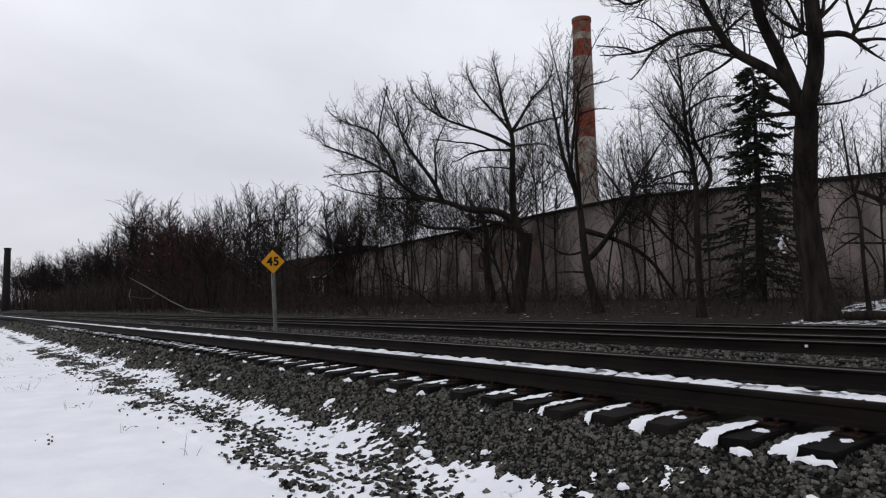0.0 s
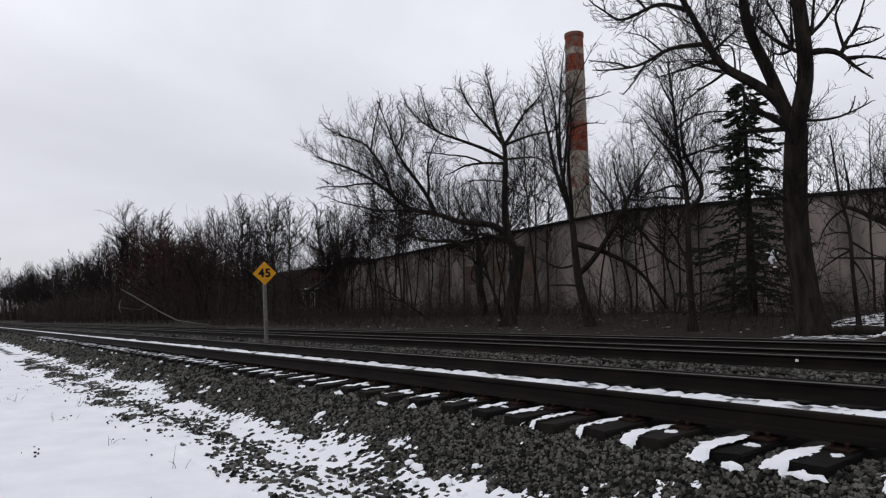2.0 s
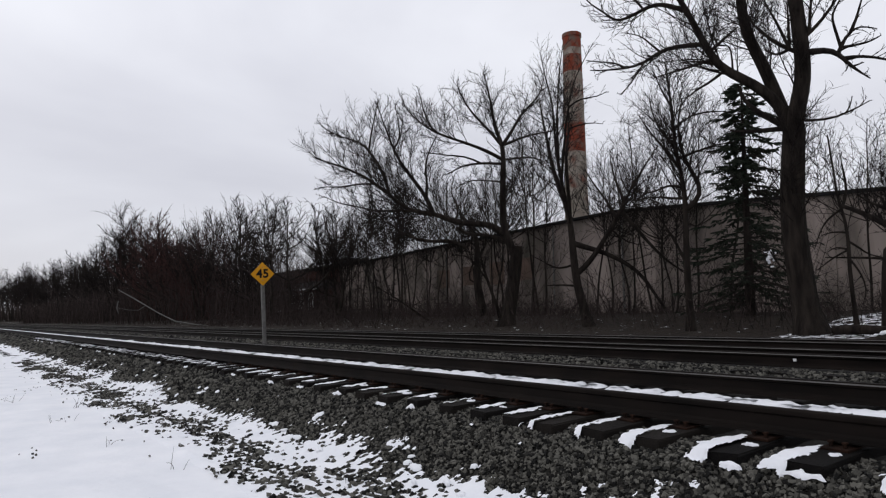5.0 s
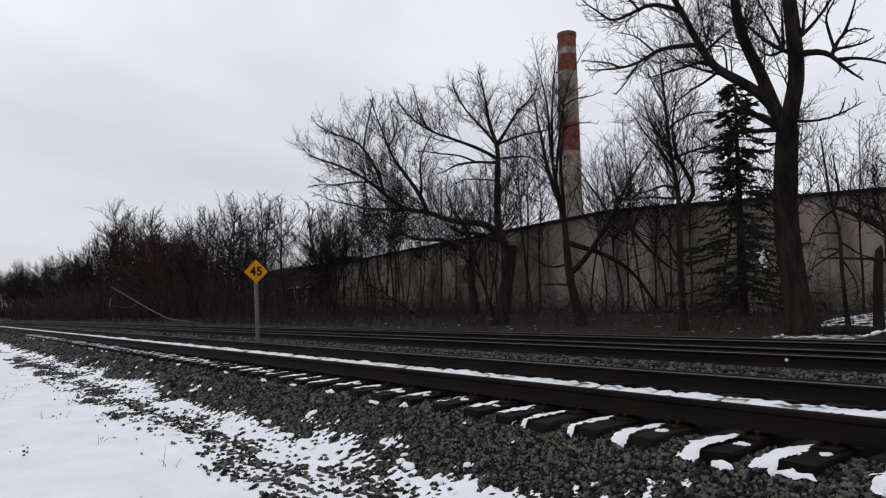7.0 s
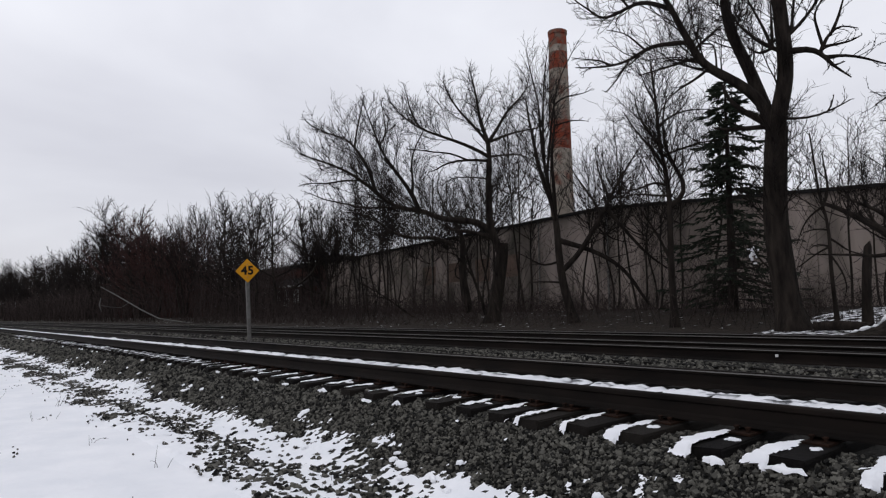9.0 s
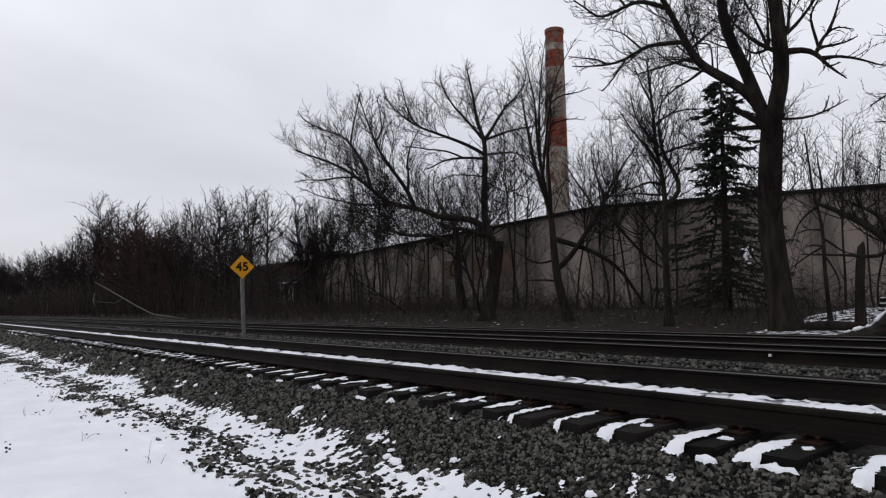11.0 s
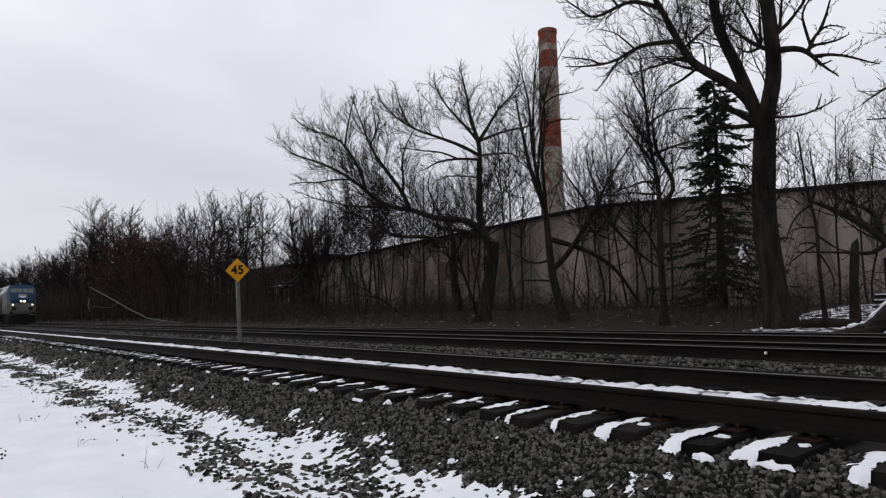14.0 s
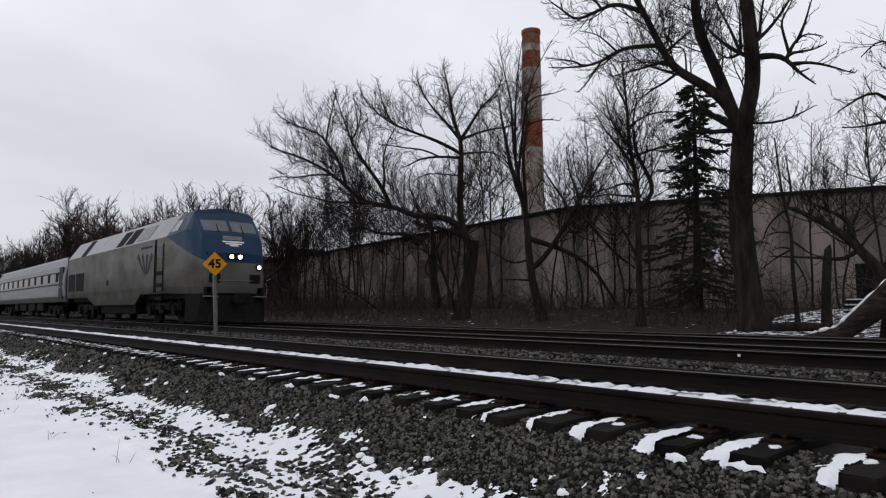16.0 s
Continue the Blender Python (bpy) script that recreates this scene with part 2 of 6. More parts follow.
# ---- ground, ballast and tracks ----
NEAR_RAIL, FAR_RAIL = (5.0, 0.915), (6.505, 0.995)
MAIN_TOP = 1.07
BED = [(2.4, -0.04), (2.55, 0.035), (3.2, 0.06), (3.5, 0.12), (3.9, 0.30), (4.3, 0.545), (4.6, 0.612), (5.5, 0.64), (7.0, 0.69), (7.7, 0.69), (8.1, 0.72), (8.5, 0.80), (8.95, 0.835),
       (9.2, 0.84), (10.9, 0.87), (11.3, 0.86), (12.0, 0.80), (12.6, 0.84), (13.3, 0.87), (15.1, 0.87), (15.7, 0.90), (16.4, 0.93)]


def bed_height(y):
    return float(np.interp(y, [p[0] for p in BED], [p[1] for p in BED]))


def stations(near, far, first, grow):
    """Stations from near to far (decreasing x), each step longer than the last."""
    xs, x, step = [near], near, first
    while x > far:
        x -= step
        step *= grow
        xs.append(max(x, far))
    return xs


def ground_sheet():
    ys = [-900, -300, -100, -40, -15, -6, -3, -1, 0.5, 1.5, 2.2, 2.8, 3.3, 3.7, 4.4, 8, 15.6, 16.6, 17.4, 18.5, 20, 22, 25, 29, 34, 45, 80, 200, 900]
    xs = [900, 300, 100, 40] + stations(15, -60, 0.9, 1.02) + [-90, -140, -220, -400, -900]
    verts, faces = [], []
    for x in xs:
        for y in ys:
            base = np.interp(y, [-900, 2.6, 3.5, 4.4, 8, 15.6, 16.6, 17.6, 18.5, 20, 22, 25, 34, 900], [0.0, 0.03, 0.01, 0.0, 0.1, 0.5, 0.93, 0.98, 1.03, 1.16, 1.42, 1.62, 1.7, 1.7])
            near = 1.0 if -80 < x < 20 and -20 < y < 60 else 0.0
            rough = 0.05 if y < 4 else 0.10 if y > 17 else 0.0
            verts.append((x, y, float(base) + near * rough * noise.noise((x * 0.5, y * 0.6, 0)) * (0.5 if abs(y) < 4 else 1.0)))
    n = len(ys)
    for i in range(len(xs) - 1):
        for j in range(n - 1):
            a = i * n + j
            faces.append((a, a + 1, a + n + 1, a + n))
    ob = mesh_object("ground", verts, faces, GROUND, smooth=True)
    ob.data.materials.append(LITTER)
    ob.data.materials.append(BARE_LITTER)
    for p in ob.data.polygons:
        p.material_index = (1 if p.center.x > -9.2 else 2) if p.center.y > 9 else 0
    return tagged(ob, "flat snow-covered ground with bare leaf litter under the trees", "ground", kind="structure")


def ballast_bed():
    fine = np.arange(2.4, 16.41, 0.13)
    xs = [60, 30, 10] + stations(2, -60, 0.15, 1.006) + [-90, -150, -300, -700]
    verts, faces, n = [], [], len(fine)
    for x in xs:
        near = 0.02 if x > -70 else 0.0
        verts += [(x, float(y), bed_height(y) + near * noise.noise((x * 5, y * 5, 3)) - (0.25 if y > 16.3 else 0)) for y in fine]
    for i in range(len(xs) - 1):
        for j in range(n - 1):
            a = i * n + j
            faces.append((a, a + 1, a + n + 1, a + n))
    return tagged(mesh_object("ballast", verts, faces, BALLAST_BED), "dark grey crushed stone ballast carrying three railway tracks", "ballast", kind="structure")


T_ = (1 + 5 ** 0.5) / 2
ICO_V = np.array([(-1, T_, 0), (1, T_, 0), (-1, -T_, 0), (1, -T_, 0), (0, -1, T_), (0, 1, T_), (0, -1, -T_), (0, 1, -T_), (T_, 0, -1), (T_, 0, 1), (-T_, 0, -1), (-T_, 0, 1)]) / 1.9
ICO_F = np.array([(0, 11, 5), (0, 5, 1), (0, 1, 7), (0, 7, 10), (0, 10, 11), (1, 5, 9), (5, 11, 4), (11, 10, 2), (10, 7, 6), (7, 1, 8),
                  (3, 9, 4), (3, 4, 2), (3, 2, 6), (3, 6, 8), (3, 8, 9), (4, 9, 5), (2, 4, 11), (6, 2, 10), (8, 6, 7), (9, 8, 1)])


OCT_V = np.array([(1, 0, 0), (-1, 0, 0), (0, 1, 0), (0, -1, 0), (0, 0, 1), (0, 0, -1)]) * 1.05
CHIP_V = np.array([(a, b, c) for a in (-1, 1) for b in (-1, 1) for c in (-1, 1)]) * 0.68
CHIP_F = np.array([(0, 1, 3), (0, 3, 2), (4, 6, 7), (4, 7, 5), (0, 4, 5), (0, 5, 1), (2, 3, 7), (2, 7, 6), (0, 2, 6), (0, 6, 4), (1, 5, 7), (1, 7, 3)])
OCT_F = np.array([(0, 2, 4), (2, 1, 4), (1, 3, 4), (3, 0, 4), (2, 0, 5), (1, 2, 5), (3, 1, 5), (0, 3, 5)])


def stones(name, places, sizes, label, rng, shape=(ICO_V, ICO_F)):
    """Many broken stones in one mesh; places (n, 3), sizes (n,)."""
    n = len(places)
    count = len(shape[0])
    v = np.repeat(shape[0][None], n, 0) * (1 + rng.uniform(-0.2, 0.2, (n, count, 1)))
    v *= sizes[:, None, None] * rng.uniform(0.55, 1.45, (n, 1, 3))
    q = rng.normal(size=(n, 4))
    q /= np.linalg.norm(q, axis=1, keepdims=True)
    w, x, y, z = q.T
    rot = np.stack([1 - 2 * (y * y + z * z), 2 * (x * y - z * w), 2 * (x * z + y * w), 2 * (x * y + z * w), 1 - 2 * (x * x + z * z), 2 * (y * z - x * w),
                    2 * (x * z - y * w), 2 * (y * z + x * w), 1 - 2 * (x * x + y * y)], 1).reshape(n, 3, 3)
    v = np.einsum("nij,nkj->nki", rot, v) + places[:, None]
    f = (shape[1][None] + count * np.arange(n)[:, None, None]).reshape(-1, 3)
    ob = mesh_object(name, v.reshape(-1, 3).tolist(), f.tolist(), STONE)
    return tagged(ob, label, "ballast stones", kind="stuff")


def ballast_stones():
    rng = np.random.default_rng(4)
    for x0, x1, y0, y1, pitch, size in ((-7, -0.5, 3.28, 4.95, 0.0214, 0.0166), (-12, -7, 3.28, 4.95, 0.028, 0.0195), (-0.5, 12, 3.28, 4.95, 0.08, 0.042), (-30, -12, 3.28, 4.95, 0.062, 0.036), (-70, -30, 3.3, 4.9, 0.12, 0.07),
                                        (-22, -1.5, 8.15, 9.15, 0.046, 0.025), (-80, -22, 8.15, 9.1, 0.13, 0.05)):
        n = int((x1 - x0) * (y1 - y0) / pitch ** 2)
        x, y = rng.uniform(x0, x1, n), rng.uniform(y0, y1, n)
        z = np.interp(y, [p[0] for p in BED], [p[1] for p in BED]) + rng.uniform(-0.01, 0.02, n)
        bare = np.array([v > 3.9 or v < 3.2 or snow_amount(u, v) < 0.05 for u, v in zip(x, y)])
        x, y, z = x[bare], y[bare], z[bare]
        n = len(x)
        stones("ballast_stones", np.stack([x, y, z], 1), size * rng.uniform(0.6, 1.35, n), "loose dark grey crushed stones of the track bed", rng, (CHIP_V, CHIP_F) if pitch < 0.05 else (OCT_V, OCT_F))
    # stones that show through the snow beside the bed
    keep = []
    while len(keep) < 15000:
        x, y = 6 - 37 * rng.random() ** 1.1, rng.uniform(1.9, 3.45)
        f = snow_amount(x, y)
        if f < 0.10 or (y < 2.6 and rng.random() < 0.002):
            keep.append((x, y, max(bed_height(y), 0.035) + rng.uniform(0.0, 0.03)))
    for _ in range(36):
        cx, cy = -6 - 34 * rng.random(), rng.uniform(0.2, 2.35)
        for _ in range(int(rng.integers(1, 9))):
            keep.append((cx + rng.normal(0, 0.22), min(cy + rng.normal(0, 0.10), 2.4), 0.035))
    keep = np.array(keep)
    stones("scattered_stones", keep, 0.0205 * rng.uniform(0.5, 1.5, len(keep)) * np.where(keep[:, 1] < 2.4, 0.55, 1.0), "dark stones strewn over the edge of the snow", rng, (CHIP_V, CHIP_F))


SNOW_Y = [1.8, 2.2, 2.4, 2.6, 2.85, 3.08, 3.28, 3.45, 3.6, 3.78, 4.05, 4.4]
SNOW_F = [1.4, 0.95, 0.44, 0.19, 0.05, 0.17, 0.40, 0.36, 0.03, -0.32, -0.52, -0.62]


def snow_amount(x, y):
    """How much snow lies beside the near track: above 0 it covers the stones."""
    return (float(np.interp(y + 0.10 * noise.noise((x * 0.4, 0, 5)), SNOW_Y, SNOW_F)) + 0.58 * noise.noise((x * 0.8, y * 1.7, 2))
            + 0.42 * noise.noise((x * 3.2, y * 5.0, 6)) + 0.40 * noise.noise((x * 9.0, y * 12.0, 1)) + 0.62 * noise.noise((x * 15.0, y * 17.0, 8)))


def snow_edge():
    """Ragged thin snow over the toe of the ballast, with holes where stones lie bare."""
    verts, faces = [], []
    for x0, x1, step in ((14.0, -0.8, 0.09), (-0.8, -11.0, 0.024), (-11.0, -26.0, 0.05), (-26.0, -70.0, 0.13)):
        nx, ny = int((x0 - x1) / step), int(2.2 / step)
        ids, amounts = {}, {}
        for i in range(nx + 1):
            for j in range(ny + 1):
                amounts[i, j] = snow_amount(x0 - i * step, 2.15 + j * step)
        for i in range(nx):
            for j in range(ny):
                ring = ((i, j), (i + 1, j), (i + 1, j + 1), (i, j + 1))
                if sum(amounts[q] for q in ring) < 0.0:
                    continue
                face = []
                for q in ring:
                    if q not in ids:
                        ids[q] = len(verts)
                        x, y = x0 - q[0] * step, 2.15 + q[1] * step
                        x += step * 0.9 * noise.noise((x * 31, y * 31, 0))
                        y += step * 0.9 * noise.noise((x * 31, y * 31, 9))
                        verts.append((x, y, max(bed_height(y), 0.03) + 0.022 - 0.10 * max(0.0, min(1.0, (2.45 - y) / 0.3)) + 0.02 * max(min(amounts[q], 0.5), -0.5) + 0.008 * noise.noise((x * 9, y * 9, 4))))
                    face.append(ids[q])
                faces.append(face)
    tagged(mesh_object("snow_edge", verts, faces, SNOW, smooth=True), "ragged thin edge of the snow over the stones", "snow", kind="structure")


RAIL = [(-0.076, 0.0), (0.076, 0.0), (0.076, 0.012), (0.02, 0.03), (0.0095, 0.05), (0.0095, 0.125), (0.034, 0.142), (0.037, 0.160), (0.0375, 0.172), (0.030, 0.184), (0.012, 0.186),
        (-0.012, 0.186), (-0.030, 0.184), (-0.0375, 0.172), (-0.037, 0.160), (-0.034, 0.142), (-0.0095, 0.125), (-0.0095, 0.05), (-0.02, 0.03), (-0.076, 0.012)]


def rail(track, y, top, waver=0.0, shine=0.012):
    xs = [70, 30, 12] + stations(4, -80, 1.0, 1.0) + [-110, -160, -240, -400, -800]
    verts, faces = extrude_profile([(y + a, top - 0.186 + b) for a, b in RAIL], xs)
    if waver:
        verts = [(x, b + waver * noise.noise((x * 0.06, 0, y)), c + waver * noise.noise((x * 0.08, 5, y))) if x > -80 else (x, b, c) for x, b, c in verts]
    ob = mesh_object("rail", verts, faces, RAIL_RUST, track)
    ob.data.materials.append(RAIL_HEAD)
    for p in ob.data.polygons:
        if p.center.z > top - shine - 0.006 and p.normal.z > -0.2:
            p.material_index = 1
    return ob


def tie_mesh(seed):
    rng = random.Random(seed)
    bm = box(-0.115, 0.13, 0, 2.75, -0.18, 0.0, 0.012)
    for v in bm.verts:
        v.co += Vector([rng.uniform(-0.008, 0.008) for _ in range(3)])
    me = bpy.data.meshes.new("tie")
    bm.to_mesh(me)
    bm.free()
    me.materials.append(TIE)
    return me


def plate_mesh():
    bm = box(-0.09, 0.09, -0.17, 0.17, 0.0, 0.02, 0.004)
    for sx, sy in ((-0.05, -0.10), (0.05, -0.12), (0.05, 0.10), (-0.06, 0.11)):
        box(sx - 0.01, sx + 0.01, sy - 0.01, sy + 0.01, 0.02, 0.045, 0, bm)
        box(sx - 0.016, sx + 0.016, sy - 0.018, sy + 0.018, 0.045, 0.06, 0.004, bm)
    me = bpy.data.meshes.new("tie_plate")
    bm.to_mesh(me)
    bm.free()
    me.materials.append(PLATE_RUST)
    return me


TIE_EDGES = [-1.675, -2.325, -2.865, -3.525, -4.05, -4.575, -5.02, -5.52, -6.08, -6.72]


def build_track(label, y_near, z_near, z_far, tie_start, near_span, xs_near, lead):
    track = empty("railway_track", label=label, category="railway track", group="railway tracks")
    rail(track, y_near, z_near, 0.006 if xs_near else 0.0, 0.004 if xs_near else 0.018)
    rail(track, y_near + 1.505, z_far, 0.006 if xs_near else 0.0, 0.018)
    slope = math.atan2(z_far - z_near, 1.505)
    drop = 0.222
    meshes, plate = [tie_mesh(s) for s in (1, 2, 3, 4)], plate_mesh()
    rng = random.Random(int(y_near * 10))
    places = [x + 0.115 for x in xs_near]
    x = (places[-1] if places else lead) - 0.57
    while x > near_span:
        places.append(x + rng.uniform(-0.04, 0.04))
        x -= 0.57
    places += [x + 0.57 * k for k, x in enumerate([-1.10 if places and xs_near else lead] * 10)]
    ends = []
    for x in places:
        y0 = tie_start + rng.uniform(-0.04, 0.03)
        z0 = z_near - drop - (y_near - y0) * math.tan(slope)
        share("tie", rng.choice(meshes), track, pose(x, y0, z0, math.degrees(slope), rng.uniform(-1, 1), rng.uniform(-1.2, 1.2)))
        ends.append((x, y0, z0))
        if xs_near and x > -14:
            share("tie_plate", plate, track, pose(x, y_near, z_near - drop + 0.0005, math.degrees(slope)))
    verts, faces = [], []
    base = [(-0.115, 0, -0.18), (0.115, 0, -0.18), (0.115, 2.75, -0.18), (-0.115, 2.75, -0.18), (-0.115, 0, 0), (0.115, 0, 0), (0.115, 2.75, 0), (-0.115, 2.75, 0)]
    x = near_span - 0.57
    z0 = z_near - drop - (y_near - tie_start) * math.tan(slope)
    while x > -300:
        k = len(verts)
        verts += [(x + a, tie_start + b, z0 + c + b * math.tan(slope)) for a, b, c in base]
        faces += [tuple(k + i for i in f) for f in ((4, 5, 6, 7), (0, 1, 5, 4), (1, 2, 6, 5), (3, 0, 4, 7))]
        x -= 0.57
    tagged(mesh_object("far_ties", verts, faces, TIE, track), kind="stuff")
    return ends


def snow_blob(verts, faces, cx, cy, rx, ry, z_at, thick, seed, spin=0.0, n=44):
    """An uneven, low heap of snow draped on z_at(x, y)."""
    k = len(verts)
    rings = (1.0, 0.86, 0.45)
    for ring in rings:
        for i in range(n):
            a = 2 * pi * i / n
            w = 1 + 0.5 * noise.noise((cos(a) * 1.5 + seed * 7.1, sin(a) * 1.5, seed)) + 0.38 * noise.noise((cos(a) * 4 + seed, sin(a) * 4, 3.3)) + 0.2 * noise.noise((cos(a) * 10, sin(a) * 10 + seed, 1.3))
            u, v = rx * w * ring * cos(a), ry * w * ring * sin(a)
            x, y = cx + u * cos(spin) - v * sin(spin), cy + u * sin(spin) + v * cos(spin)
            verts.append((x, y, z_at(x, y) + (-0.006 if ring == 1.0 else thick * (0.75 if ring > 0.6 else 1.0) + 0.006 * noise.noise((x * 20, y * 20, 0)))))
    verts.append((cx, cy, z_at(cx, cy) + thick))
    for r in range(2):
        for i in range(n):
            j = (i + 1) % n
            faces.append((k + r * n + i, k + r * n + j, k + (r + 1) * n + j, k + (r + 1) * n + i))
    for i in range(n):
        faces.append((k + 2 * n + i, k + 2 * n + (i + 1) % n, k + 3 * n))


def tie_drift(verts, faces, edge, y0, z0, rng, step):
    """Snow blown against one side of a tie: level with its top, falling away to the stones, with a ragged rim and holes."""
    seed, wide, full = rng.random() * 90, rng.uniform(0.15, 0.24) if edge < -1.8 else 0.12, rng.uniform(0.2, 0.6) if -5 < edge < -1.4 else rng.uniform(-0.45, -0.3) if edge > -1.4 else rng.uniform(-0.10, 0.4)
    nx, ny = int(0.42 / step), int(0.62 / step)
    ids = {}

    def amount(a, b):
        s, v = edge - a, b - y0
        rim = full + 0.25 - 0.9 * s / wide if s > 0 else full + 0.25 + s * (22 if edge > -5 else 7)
        rim -= max(0.0, (-0.005 if edge > -5 else 0.10) - v) * 14 + max(0.0, v - 0.44) * 5
        return rim + 0.55 * noise.noise((a * 7, b * 5, seed)) + 0.42 * noise.noise((a * 19, b * 15, seed + 4)) + 0.14 * noise.noise((a * 48, b * 40, seed))

    for i in range(nx):
        for j in range(ny):
            ring = [(edge + 0.10 - q * step, y0 - 0.07 + r * step) for q, r in ((i, j), (i + 1, j), (i + 1, j + 1), (i, j + 1))]
            if sum(amount(*p) for p in ring) < 0.0:
                continue
            face = []
            for q, (a, b) in zip(((i, j), (i + 1, j), (i + 1, j + 1), (i, j + 1)), ring):
                if q not in ids:
                    ids[q] = len(verts)
                    s, v = max(0.0, edge - a), b - y0
                    top = z0 + 0.053 * v + 0.012
                    floor = bed_height(b) + 0.035
                    fall = min(1.0, (s / 0.26) ** 1.3 + (max(0.0, 0.03 - v) / 0.07 if s > 0.004 else 0.0))
                    z = top + (min(floor, top) - top) * fall + 0.014 * noise.noise((a * 11, b * 11, seed)) + 0.012 * min(max(amount(a, b), -0.5), 0.5)
                    if s <= 0.004:
                        z = max(z, top - 0.008) - 3.0 * max(0.0, -v)
                    jog = step * 0.8
                    verts.append((a + jog * noise.noise((a * 60, b * 60, 1)), b + jog * noise.noise((a * 60, b * 60, 7)), z))
                face.append(ids[q])
            faces.append(face)


def lying_snow(ends):
    rng = random.Random(12)
    verts, faces = [], []
    for x, y0, z0 in ends:
        if x < -45 or x > 0.5:
            continue
        low = lambda a, b: bed_height(b) + 0.04 + 0.03 * noise.noise((a * 14, b * 14, 0))
        tie_drift(verts, faces, x - 0.115, y0, z0, rng, 0.012 if x > -9 else 0.022 if x > -18 else 0.04)
        if rng.random() < 0.35:
            snow_blob(verts, faces, x + rng.uniform(-0.06, 0.10), y0 - rng.uniform(0.03, 0.06), rng.uniform(0.06, 0.12), rng.uniform(0.02, 0.035), low, 0.02, rng.random() * 50)
        if rng.random() < 0.5:
            snow_blob(verts, faces, x + rng.uniform(-0.03, 0.08), y0 + rng.uniform(0.30, 0.42), rng.uniform(0.03, 0.06), rng.uniform(0.03, 0.05), lambda a, b, z0=z0, y0=y0: z0 + 0.004 + (b - y0) * 0.053, 0.009, rng.random() * 50)
    for i in range(60):
        y = 3.45 + 0.65 * rng.random() ** 1.6
        x = -0.8 - 24 * rng.random() ** 1.4
        r = rng.uniform(0.02, 0.06)
        snow_blob(verts, faces, x, y, r * rng.uniform(1.0, 2.2), r * 0.7, lambda a, b: bed_height(b) + 0.035, 0.015, rng.random() * 90, rng.uniform(-0.5, 0.5), 30)
    tagged(mesh_object("snow_patches", verts, faces, SNOW, smooth=True), "thin patches of white snow on ties and stones", "snow", kind="stuff")
    # the bank of snow lying between the rails of the near track
    verts, faces = [], []
    xs = stations(2, -45, 0.025, 1.004) + [-60, -90, -160, -300]
    for x in xs:
        fade = 1.0 if x > -45 else 0.0
        a = 6.17 + fade * (0.10 * noise.noise((x * 1.2, 0, 9)) + 0.18 * noise.noise((x * 4, 0, 4)) + 0.16 * noise.noise((x * 13, 0, 4)) + 0.08 * noise.noise((x * 40, 0, 4)))
        b = 6.40 + 0.03 * fade * noise.noise((x * 3, 2, 1))
        h = 0.786 + fade * (0.020 * noise.noise((x * 0.7, 4, 4)) + 0.030 * noise.noise((x * 3.1, 1, 4)) + 0.034 * noise.noise((x * 9, 1, 8)) + 0.026 * noise.noise((x * 24, 1, 2)))
        a = min(a, b - 0.07)
        verts += [(x, a - 0.03, 0.66), (x, a, h - 0.03), (x, a + 0.09, h - 0.008), (x, b - 0.12, h), (x, b - 0.03, h), (x, b + 0.03, h - 0.02), (x, b + 0.04, 0.68)]
    for i in range(len(xs) - 1):
        for j in range(6):
            k = i * 7 + j
            faces.append((k, k + 1, k + 8, k + 7))
    tagged(mesh_object("snow_bank", verts, faces, SNOW, smooth=True), "long strip of white snow lying between the rails", "snow", kind="structure")


ground_sheet()
ballast_bed()


